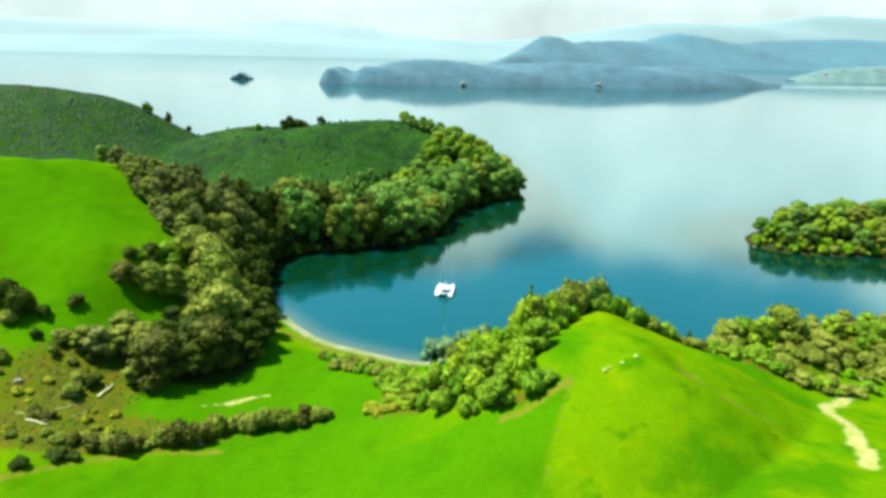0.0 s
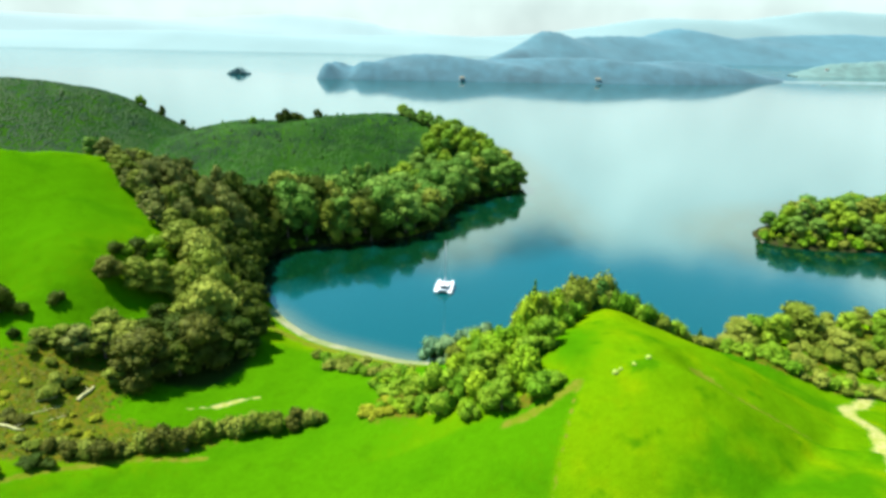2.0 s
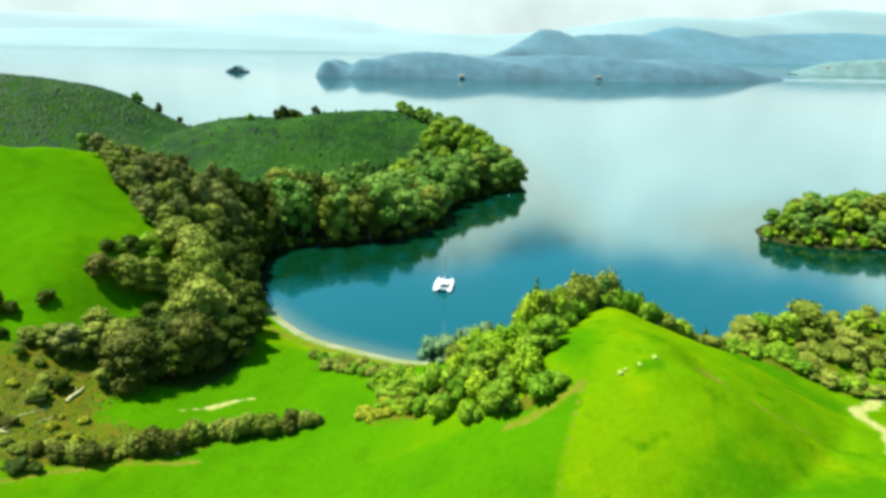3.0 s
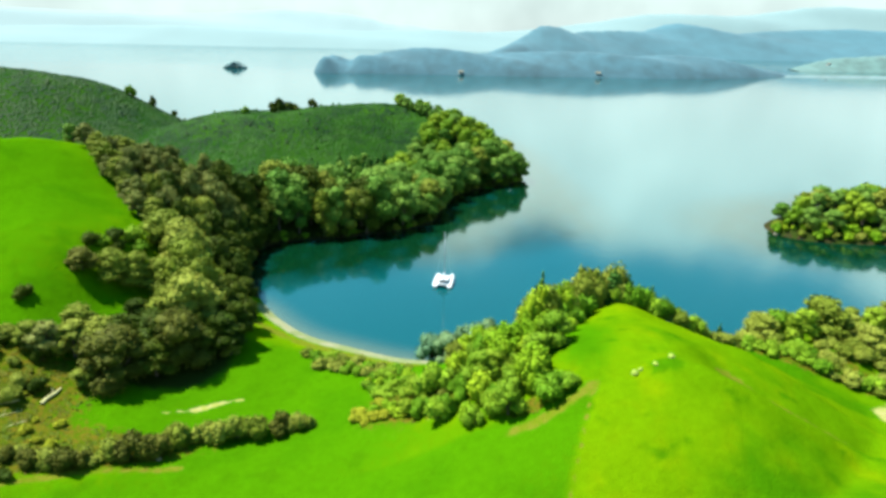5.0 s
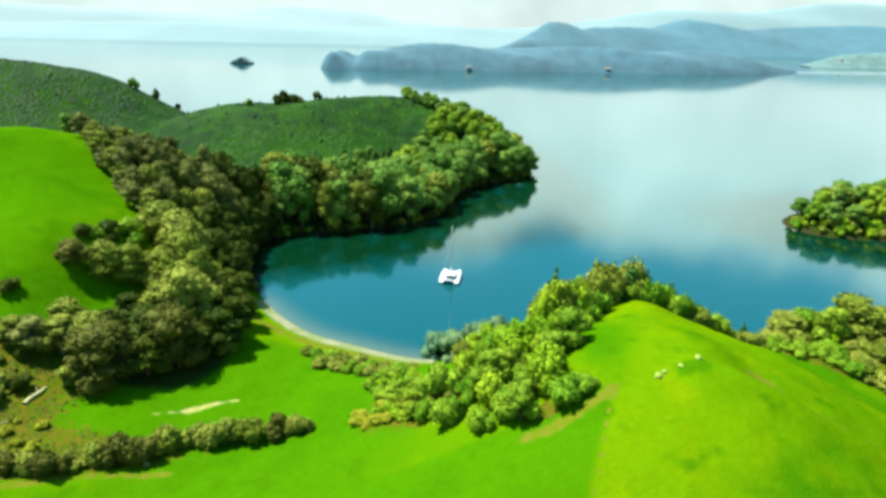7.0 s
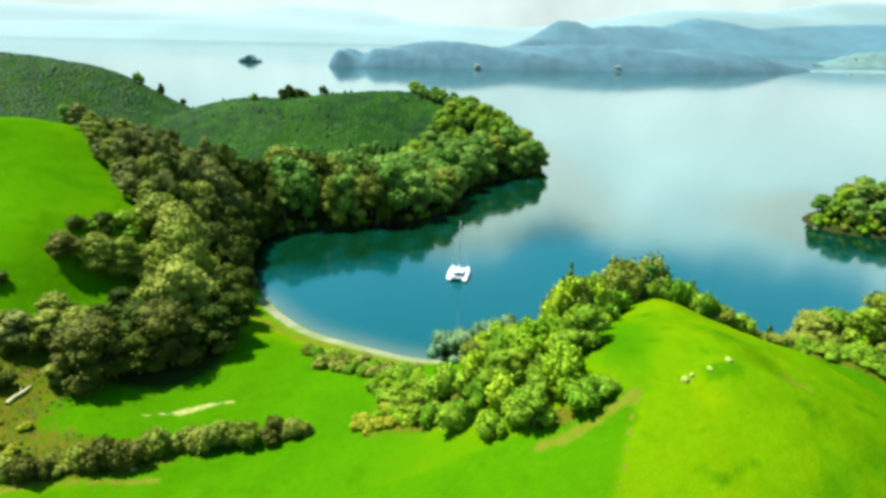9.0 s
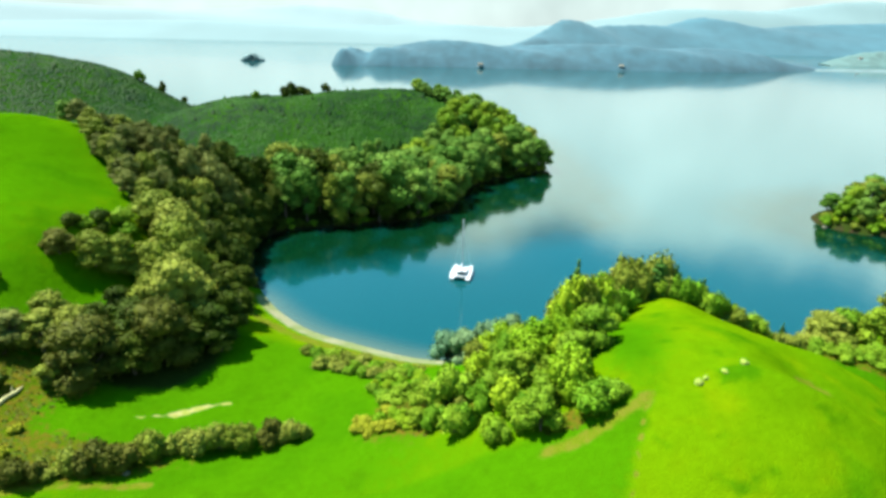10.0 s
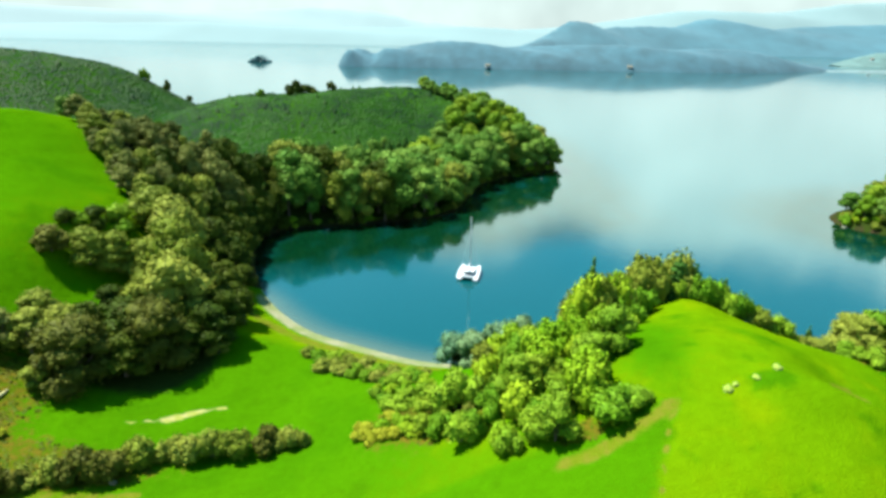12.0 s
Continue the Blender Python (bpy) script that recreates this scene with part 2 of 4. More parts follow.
LEAF_PINE_DULL = foliage("dull_needles", (0.003, 0.019, 0.003), (0.012, 0.036, 0.004), 0.2, 0.12, 0.045, True)
ROUGH_GRASS = foliage("rough_grass", (0.036, 0.066, 0.001), (0.064, 0.062, 0.004), 0.3, 0.22, 0.25, True)
# the next seven have the blue of distance haze put into their base colour
WOOD_HAZE = plain("hazed_woods", (0.021, 0.063, 0.082), 1.0, grain=0.2, size=0.05)
LEAF_FAR_HAZE = plain("hazed_trees", (0.105, 0.165, 0.165), 1.0, grain=0.2, size=0.06)
HILL_HAZE = plain("hazed_hills", (0.024, 0.072, 0.092), 1.0, grain=0.14, size=0.02)
HILL_FAR_HAZE = plain("hazed_far_hills", (0.096, 0.148, 0.153), 1.0, grain=0.05, size=0.004)
HILL_FAINT_HAZE = plain("hazed_faint_hills", (0.125, 0.174, 0.180), 1.0, grain=0.04, size=0.003)
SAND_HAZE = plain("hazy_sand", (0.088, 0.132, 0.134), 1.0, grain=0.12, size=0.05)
HILL_PALE_HAZE = plain("hazed_spur", (0.050, 0.098, 0.092), 1.0, grain=0.25, size=0.05)
GELCOAT = plain("white_gelcoat", (0.40, 0.41, 0.42), 0.25, grain=0.03)
DARK_GLASS = plain("smoked_glass", (0.02, 0.025, 0.03), 0.1, grain=0.02)
ALLOY = plain("mast_alloy", (0.24, 0.26, 0.28), 0.45, 0.2, grain=0.03)
# far house walls, dulled by distance haze put into the colour
HOUSE_WALL = plain("hazed_house_paint", (0.21, 0.235, 0.23), 0.8, grain=0.08)
CANVAS = plain("sail_cover_canvas", (0.30, 0.32, 0.35), 0.9, grain=0.08)


# ---- land forms ----
def curved(points, steps=6, closed=False):
    """A smooth line through the given rows of numbers."""
    p = np.array(points, float)
    n = len(p)
    out = []
    for i in range(n if closed else n - 1):
        q = [p[(i + k) % n] if closed else p[min(max(i + k, 0), n - 1)] for k in (-1, 0, 1, 2)]
        for s in np.arange(steps) / steps:
            out.append(0.5 * (2 * q[1] + (q[2] - q[0]) * s + (2 * q[0] - 5 * q[1] + 4 * q[2] - q[3]) * s**2
                              + (3 * q[1] - q[0] - 3 * q[2] + q[3]) * s**3))
    if not closed:
        out.append(p[-1])
    return np.array(out)


def nearest(x, y, line):
    """For each place: how far the line is, and for each of its pieces the distance and the share along it."""
    for a, b in zip(line[:-1], line[1:]):
        d = b[:2] - a[:2]
        s = np.clip(((x - a[0]) * d[0] + (y - a[1]) * d[1]) / max(d @ d, 1e-9), 0, 1)
        yield np.hypot(x - a[0] - s * d[0], y - a[1] - s * d[1]), s, a, b


SHORE = [(700, 150), (300, 150), (190, 148), (135, 140), (100, 131), (80, 127), (55, 131), (32, 127), (14, 118), (2, 117), (-12, 123),
         (-25, 131), (-37, 147), (-45, 168), (-48, 186), (-43, 195), (-33, 199), (-22, 200.5), (-12, 205), (-1, 208.5), (8, 215), (13, 224),
         (17, 240), (24, 258), (36, 271), (48, 278.5), (57, 285.5), (59.5, 295),
         (54, 312), (30, 345), (-10, 372), (-70, 392), (-141, 402), (-230, 420), (-340, 425), (-700, 380), (-3000, 300), (-3000, -3000), (3000, -3000), (3000, 200)]
SHORE_LINE = curved(SHORE, 5, True)
SHORE_LINE = np.vstack([SHORE_LINE, SHORE_LINE[:1]])
ISLAND = curved([(138, 208), (150, 196), (182, 192), (230, 190), (280, 205), (270, 226), (220, 236), (170, 232), (146, 222)], 5, True)
ISLAND = np.vstack([ISLAND, ISLAND[:1]])

# ridges: x, y, height, half-width
RIDGES = [
    curved([(95, -40, 28.7, 60), (62, 30, 18.7, 49), (45, 55, 5.8, 35), (37, 72, 21.6, 37), (40, 92, 17.1, 30), (43, 107, 14.7, 18), (47, 117, 7.1, 14)]),
    curved([(60, 101, 2.0, 11), (80, 103, 7.5, 14), (97, 108, 3.0, 16), (130, 118, 4.0, 20), (300, 110, 8.0, 40)]),
    curved([(45, 78, 5.1, 10), (60, 66, 2.2, 15), (80, 50, 8.8, 20)]),
    curved([(-190, 40, 30.2, 61), (-185, 130, 59.2, 82), (-160, 190, 33.7, 47), (-128, 203, 28.1, 38), (-98, 190, 27.9, 37), (-72, 190, 17.4, 25), (-56, 190, 14.0, 28)]),
    curved([(-112, 170, 32.0, 33), (-92, 150, 24.6, 39), (-80, 128, 20.4, 20), (-76, 108, 10.9, 16), (-70, 92, 2.0, 27)]),
    curved([(-330, 330, 52.3, 90), (-270, 345, 45.0, 75), (-208, 365, 39.5, 66), (-170, 378, 28.0, 36), (-135, 372, 8.4, 39), (-95, 345, 20.6, 48), (-60, 325, 24.6, 50), (-5, 338, 27.9, 48), (20, 312, 20.2, 39), (40, 288, 8.0, 24)]),
    curved([(-250, -150, 45.0, 90), (0, -170, 38.0, 80), (260, -140, 45.0, 90)]),
]


def inside(x, y, line):
    hit = np.zeros(np.shape(x), bool)
    for a, b in zip(line[:-1], line[1:]):
        if a[1] != b[1]:
            hit ^= ((a[1] > y) != (b[1] > y)) & (x < (b[0] - a[0]) * (y - a[1]) / (b[1] - a[1]) + a[0])
    return hit


def shore_way(x, y, line):
    """Metres from the water's edge: above zero on land, below it in the lake."""
    d = np.full(np.shape(x), 1e9)
    for far, *_ in nearest(x, y, line):
        d = np.minimum(d, far)
    return np.where(inside(x, y, line), d, -d)


def ripple(x, y, size, seed):
    """Soft unevenness between -1 and 1 out of a few waves."""
    r = np.random.RandomState(seed)
    out = 0
    for k in range(7):
        a, f = r.uniform(0, 6.28), r.uniform(0.6, 1.7) / size
        out = out + np.sin((x * math.cos(a) + y * math.sin(a)) * f * 6.28 + r.uniform(0, 6.28))
    return out / 4


def line_way(x, y, line):
    d = np.full(np.shape(x), 1e9)
    for far, *_ in nearest(x, y, line):
        d = np.minimum(d, far)
    return d


# small crests and gullies: a line, its rise in metres and its half-width
FOLDS = [
    (curved([(37.8, 70.3), (41.5, 68.3), (45.3, 66.5), (50.6, 63.9), (57.2, 62.1), (64, 59), (74, 53)]), 1.4, 2.8),
    (curved([(47.5, 75), (49, 72.4), (51.8, 69.8), (56, 67), (62, 64.8), (70, 61)]), -1.4, 3.6),
    (curved([(57.9, 86), (60.5, 80), (65, 75.5), (72, 70)]), 0.8, 4.0),
    (curved([(43.5, 112), (43, 104), (41.5, 97)]), 0.9, 4.5),
    (curved([(-92, 131), (-79, 126), (-68, 123.5)]), 0.3, 5.5),
    (curved([(-30, 62), (-12, 68), (2, 72)]), -0.6, 5.0),
    (curved([(0, 56), (10, 60), (20, 60)]), 0.5, 4.0),
]


def height(x, y):
    x, y = np.asarray(x, float), np.asarray(y, float)
    d, hill = shore_way(x, y, SHORE_LINE), 0
    for ridge in RIDGES:
        top = np.zeros(x.shape)
        for far, s, a, b in nearest(x, y, ridge):
            wide = a[3] + s * (b[3] - a[3])
            top = np.maximum(top, (a[2] + s * (b[2] - a[2])) * np.exp(-((far / wide) ** 2)))
        hill = hill + top**3
    hill = np.cbrt(hill)
    land = np.clip(d, 0, None)
    z = np.minimum(land * 0.14, 2.2 + land * 0.02).clip(0, 5) + hill * (1 - np.exp(-((land / 11) ** 1.6)))
    z = z + (ripple(x, y, 28, 3) * 0.35 + ripple(x, y, 9, 4) * 0.12) * np.clip(land / 15, 0, 1)
    for line, rise, wide in FOLDS:
        z = z + rise * np.exp(-((line_way(x, y, line) / wide) ** 2))
    z = np.where(d > 0, z, np.maximum(d * 0.22, -5))
    di = shore_way(x, y, ISLAND)
    return np.where(di > -15, np.maximum(z, np.where(di > 0, 0.55 * di.clip(0, 15), di * 0.3)), z)


LIE = {}


def ground_at(x, y):
    """The height of the finished ground sheet, between its corners."""
    xs, ys, zs = LIE["xs"], LIE["ys"], LIE["zs"]
    i, j = np.searchsorted(xs, x) - 1, np.searchsorted(ys, y) - 1
    u, v = (x - xs[i]) / (xs[i + 1] - xs[i]), (y - ys[j]) / (ys[j + 1] - ys[j])
    return float((zs[j, i] * (1 - u) + zs[j, i + 1] * u) * (1 - v) + (zs[j + 1, i] * (1 - u) + zs[j + 1, i + 1] * u) * v)


def line_mask(x, y, line, wide):
    d = np.full(np.shape(x), 1e9)
    for far, *_ in nearest(x, y, line):
        d = np.minimum(d, far)
    return np.clip(1 - d / wide / 2, 0, 1)


def blob(x, y, cx, cy, rx, ry, turn=0.0):
    c, s = math.cos(radians(turn)), math.sin(radians(turn))
    u, v = (x - cx) * c + (y - cy) * s, (y - cy) * c - (x - cx) * s
    return np.exp(-((u / rx) ** 2 + (v / ry) ** 2))


def steps(lo, hi, fine_lo, fine_hi, fine, grow=1.12, most=60):
    """Grid lines, close together between fine_lo and fine_hi and wider and wider apart beyond."""
    mid = list(np.arange(fine_lo, fine_hi + fine / 2, fine))
    up, w = [mid[-1]], fine
    while up[-1] < hi:
        w = min(w * grow, most)
        up.append(up[-1] + w)
    down, w = [mid[0]], fine
    while down[-1] > lo:
        w = min(w * grow, most)
        down.append(down[-1] - w)
    return np.array(down[:0:-1] + mid + up[1:])


def sheet(name, xs, ys, zs, material):
    nx, ny = len(xs), len(ys)
    gx, gy = np.meshgrid(xs, ys)
    me = bpy.data.meshes.new(name)
    i = np.arange(nx * ny).reshape(ny, nx)
    quads = np.stack([i[:-1, :-1], i[:-1, 1:], i[1:, 1:], i[1:, :-1]], -1).reshape(-1, 4)
    me.from_pydata(np.stack([gx, gy, zs], -1).reshape(-1, 3).tolist(), [], quads.tolist())
    me.polygons.foreach_set("use_smooth", np.ones(len(quads), bool))
    me.materials.append(material)
    return new(name, me)


def attribute(ob, name, values):
    ob.data.attributes.new(name, "FLOAT", "POINT").data.foreach_set("value", np.ravel(values).astype(np.float32))


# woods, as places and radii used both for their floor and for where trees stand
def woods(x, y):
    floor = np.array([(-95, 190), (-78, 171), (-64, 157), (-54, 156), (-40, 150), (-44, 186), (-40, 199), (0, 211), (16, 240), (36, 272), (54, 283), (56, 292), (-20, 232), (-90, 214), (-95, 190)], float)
    # the second blob paints the great clump's shadow into the ground colour
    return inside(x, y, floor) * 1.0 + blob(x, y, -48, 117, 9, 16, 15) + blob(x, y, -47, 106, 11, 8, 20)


def rough_growth(gx, gy):
    """How far the grass is left rough, from 0 to 1."""
    return np.clip(blob(gx, gy, -68, 92, 15, 13) + blob(gx, gy, -55, 79, 24, 5, 8) + blob(gx, gy, 112, 112, 26, 14, 0) + 0.75 * blob(gx, gy, 18, 70, 4, 2, 0)
                   + blob(gx, gy, 4, 86, 12, 9) + blob(gx, gy, 80, 99, 16, 5, -30), 0, 1)


def build_ground():
    xs = steps(-4200, 4200, -95, 105, 0.85, 1.05, 120)
    ys = steps(-1500, 4600, 44, 118, 0.85, 1.03, 120)
    gx, gy = np.meshgrid(xs, ys)
    zs = height(gx, gy)
    LIE.update(xs=xs, ys=ys, zs=zs)
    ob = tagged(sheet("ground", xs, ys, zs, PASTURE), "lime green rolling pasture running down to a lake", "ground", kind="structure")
    d = shore_way(gx, gy, SHORE_LINE)
    earth = np.maximum.reduce([line_mask(gx, gy, line, w) for line, w in EARTH])
    attribute(ob, "earth", earth * np.clip(0.95 + 0.25 * ripple(gx, gy, 7, 8), 0, 1))
    attribute(ob, "worn_shaded", np.maximum.reduce([line_mask(gx, gy, line, w) for line, w in WORN_SHADED]) * np.clip(0.85 + 0.2 * ripple(gx, gy, 9, 5), 0, 1))
    attribute(ob, "plantation", np.clip((gy - 205) / 20, 0, 1) * (d > 3))
    attribute(ob, "sand", np.clip(1.15 - np.abs(d - 0.8) / 3.1, 0, 1) * np.clip((152 - gy) / 10, 0, 1) * np.clip((18 - gx) / 10, 0, 1))
    fence = np.interp(gy, [40, 45, 53, 60.5, 67.3, 70.3], [13, 15, 19, 22.4, 25.3, 27])
    paddock = np.clip((fence - gx) / 2.4 + 0.5, 0, 1) * np.clip((71 - gy) / 2, 0, 1) * np.clip((gx + 25) / 30, 0, 1)
    attribute(ob, "lush", np.clip(0.42 * paddock + blob(gx, gy, -14, 94, 36, 20) + 0.72 * blob(gx, gy, -100, 150, 48, 60) + 0.7 * blob(gx, gy, -35, 62, 45, 14) + blob(gx, gy, -45, 105, 30, 16) + 0.45 * blob(gx, gy, 30, 84, 8, 18, -10), 0, 1))
    attribute(ob, "rough", rough_growth(gx, gy))
    attribute(ob, "forest_shade", np.maximum(woods(gx, gy), (shore_way(gx, gy, ISLAND) > -6) * 1.0))
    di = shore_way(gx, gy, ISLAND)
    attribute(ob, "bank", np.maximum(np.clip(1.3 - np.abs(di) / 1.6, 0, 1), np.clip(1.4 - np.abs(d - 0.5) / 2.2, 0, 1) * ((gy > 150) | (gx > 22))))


# bare earth: lines on the ground and their half-width
EARTH = [
    (curved([(-42, 90.8), (-38, 92.2), (-33, 94.8), (-29, 96.4)]), 0.3),
    (curved([(94, 91), (90, 87), (84, 83.5), (81, 79), (79.4, 72.2), (73.4, 62.7), (66, 52)]), 1.4),
    (curved([(-37.6, 92.3), (-33.6, 94.4)]), 0.75),
    (curved([(-73, 82.5), (-68, 82)]), 0.4),
    (curved([(103, 98.5), (108, 99.5), (114, 99)]), 1.0),
]
# grass thinned by stock, and the spur gully's shade painted in the same tone
WORN_SHADED = [
    (curved([(27, 70.3), (25.3, 67.3), (22.4, 60.5), (19, 53), (15, 45)]), 0.2),
    (curved([(14.5, 67), (19, 67), (23, 68), (26.5, 69.6)]), 1.0),
    (curved([(-75, 63), (-64, 67.7), (-58.2, 71.7), (-50.5, 74.4), (-42, 76.2), (-34.8, 76.8)]), 0.7),
    # gully on the spur: its shade painted as an olive band
    (curved([(48, 74.2), (49.6, 72), (52.4, 69.4), (56.5, 66.8), (62, 64.6), (69, 61)]), 1.5),
    (curved([(-38, 134), (-24, 124), (-10, 117), (2, 112)]), 1.6),
]
build_ground()


def build_lake():
    xs, ys = steps(-4600, 4600, -60, 230, 2.0, 1.25, 900), steps(-300, 4600, 100, 300, 2.0, 1.25, 900)
    gx, gy = np.meshgrid(xs, ys)
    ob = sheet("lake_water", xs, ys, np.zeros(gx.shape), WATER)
    tagged(ob, "calm blue lake reflecting white cloud and dark shore trees", "lake", kind="structure")
    d = -shore_way(gx, gy, SHORE_LINE)
    attribute(ob, "shallow", np.clip(1 - d / 7, 0, 1) ** 1.6 * np.clip((156 - gy) / 12, 0, 1) * (gx < 20) * 0.7)
    # the shore trees' reflections, painted dark into the water colour
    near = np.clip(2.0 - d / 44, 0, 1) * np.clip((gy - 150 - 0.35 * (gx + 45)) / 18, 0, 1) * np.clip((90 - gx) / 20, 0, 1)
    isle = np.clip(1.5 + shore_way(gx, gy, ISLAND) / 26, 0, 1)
    attribute(ob, "tree_reflection", np.clip(np.maximum(near, isle) * (1 + 0.25 * ripple(gx, gy, 14, 6)), 0, 1))


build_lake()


# ---- plants ----
def part(name, me, material, parent, label=""):
    if isinstance(me, bmesh.types.BMesh):
        bm, me = me, bpy.data.meshes.new(name)
        bm.to_mesh(me)
        bm.free()
    if material:
        me.materials.append(material)
    ob = new(name, me)
    ob.parent = parent
    return tagged(ob, label)


def mesh_of(name, verts, faces, smooth=True):
    me = bpy.data.meshes.new(name)
    me.from_pydata(np.asarray(verts).tolist(), [], [list(f) for f in faces])
    me.polygons.foreach_set("use_smooth", np.full(len(faces), smooth))
    return me


def ball(detail):
    bm = bmesh.new()
    bmesh.ops.create_icosphere(bm, subdivisions=detail, radius=1)
    v = np.array([p.co[:] for p in bm.verts])
    f = [[p.index for p in q.verts] for q in bm.faces]
    bm.free()
    return v, f


BALL1, BALL2 = ball(1), ball(2)


def leaves(r, lobes, count, size):
    """Sprays of leaf, three-cornered, set over the outside of the given lobes (centre, radii)."""
    mid, rad = np.array([c for c, _ in lobes]), np.array([a for _, a in lobes])
    k = r.choice(len(lobes), count, p=rad[:, 1] ** 2 / (rad[:, 1] ** 2).sum())

    def unit(v):
        return v / np.linalg.norm(v, axis=1, keepdims=True)

    n = r.normal(size=(count, 3))
    n[:, 2] = n[:, 2] * 0.9 + 0.25
    n = unit(n)
    p = mid[k] + n * rad[k] * r.uniform(0.78, 1.18, (count, 1))
    face = unit(n + r.normal(size=(count, 3)) * 0.4)
    u = unit(np.cross(face, r.normal(size=(count, 3))))
    w, s = np.cross(face, u), size * r.uniform(0.6, 1.5, (count, 1))
    verts = np.stack([p + u * s, p + w * s * 1.1 + face * s * 0.2, p - u * s], 1).reshape(-1, 3)
    return list(verts), [(3 * i, 3 * i + 1, 3 * i + 2) for i in range(count)]


def crown_mesh(name, r, lobes, count, size, core=0.78):
    """Lobes of massed foliage with smaller knobs on them, bumpy, under a skin of leaf sprays."""
    knobs = []
    for c, rad in lobes:
        for _ in range(6):
            n = r.normal(size=3)
            n[2] = abs(n[2]) * 0.9 - 0.15
            n /= np.linalg.norm(n)
            knobs.append((tuple(np.array(c) + n * np.array(rad) * r.uniform(0.7, 0.95)), tuple(np.array(rad) * r.uniform(0.16, 0.4))))
    verts, faces = leaves(r, list(lobes) + knobs, count, size)
    for k, (c, rad) in enumerate(list(lobes) + knobs):
        bv, bf = BALL2 if k < len(lobes) else BALL1
        i = len(verts)
        bend = np.array([noise.noise(Vector(v * 1.7 + np.array(c))) for v in bv])
        verts += list(np.array(c) + bv * np.array(rad) * (core + 0.4 * bend)[:, None])
        faces += [tuple(i + q for q in f) for f in bf]
    return mesh_of(name, verts, faces)


def tube(verts, faces, line, radii, sides=6):
    i0 = len(verts)
    line = [np.array(p, float) for p in line]
    for k, (p, rad) in enumerate(zip(line, radii)):
        d = line[min(k + 1, len(line) - 1)] - line[max(k - 1, 0)]
        d /= np.linalg.norm(d)
        u = np.cross(d, (0.3, 0.9, 0.1))
        u /= np.linalg.norm(u)
        w = np.cross(d, u)
        verts += [p + rad * (u * math.cos(a) + w * math.sin(a)) for a in np.arange(sides) * 2 * math.pi / sides]
    for k in range(len(line) - 1):
        for s in range(sides):
            a, b = i0 + k * sides + s, i0 + k * sides + (s + 1) % sides
            faces.append((a, b, b + sides, a + sides))
    faces.append(tuple(i0 + (len(line) - 1) * sides + s for s in range(sides)))


def broad_tree(name, seed, tall, wide, material, label, category="tree", lobes=9, count=2600, size=0.27, low=0.2):
    """A tapered trunk that forks into limbs, each of which carries a lobe of the crown. Stands at the origin."""
    r = np.random.RandomState(seed)
    root = tagged(new(name), label, category)
    verts, faces, crown = [], [], []
    fork = tall * (low + 0.08)
    tube(verts, faces, [(0, 0, -0.8), (0.05, 0, fork * 0.5), (0, 0.1, fork), (0.1, 0, tall * 0.7)], [tall * 0.035, tall * 0.026, tall * 0.022, tall * 0.008])
    for k in range(lobes):
        a = k * 2.4 + r.uniform(-0.4, 0.4)
        up = low + (0.86 - low) * ((k + 0.5) / lobes) ** 0.8
        out = wide * (0.62 - 0.45 * max(0, up - 0.45) / 0.5) * r.uniform(0.75, 1.1) * (0.25 if k == lobes - 1 else 1)
        rad = wide * r.uniform(0.3, 0.56)
        c = (math.cos(a) * out, math.sin(a) * out, tall * up * r.uniform(0.93, 1.05))
        crown.append((c, (rad, rad, min(rad * r.uniform(0.75, 1.0), tall * 0.24))))
        tube(verts, faces, [(0, 0, fork * r.uniform(0.7, 1)), (c[0] * 0.5, c[1] * 0.5, (fork + c[2]) / 2), c], [tall * 0.014, tall * 0.01, 0.04], 5)
    part("trunk", mesh_of("trunk", verts, faces), BARK, root, "grey-brown bark")
    part("crown", crown_mesh("crown", r, crown, count, size), material, root)
    return root


def cone_tree(name, seed, tall, wide, material, label, tiers=9, count=1500, size=0.28):
    """A conifer: one straight stem, tiers of drooping boughs that get shorter upwards."""
    r = np.random.RandomState(seed)
    root = tagged(new(name), label, "conifer")
    verts, faces = [], []
    tube(verts, faces, [(0, 0, -0.8), (0, 0, tall * 0.5), (0, 0, tall * 0.97)], [tall * 0.03, tall * 0.018, 0.03])
    part("trunk", mesh_of("trunk", verts, faces), BARK, root, "dark rough bark")
    lobes = []
    for k in range(tiers):
        up = 0.12 + 0.82 * k / (tiers - 1)
        out = wide * (1.04 - up) ** 0.8
        for j in range(4 if k < tiers - 2 else 1):
            a = k * 0.9 + j * 1.57 + r.uniform(-0.3, 0.3)
            q = out * 0.5 if k < tiers - 2 else 0
            lobes.append(((math.cos(a) * q, math.sin(a) * q, tall * up - 0.1 * out), (out * 0.55, out * 0.55, tall * 0.075)))
    part("crown", crown_mesh("crown", r, lobes, count, size), material, root)
    return root


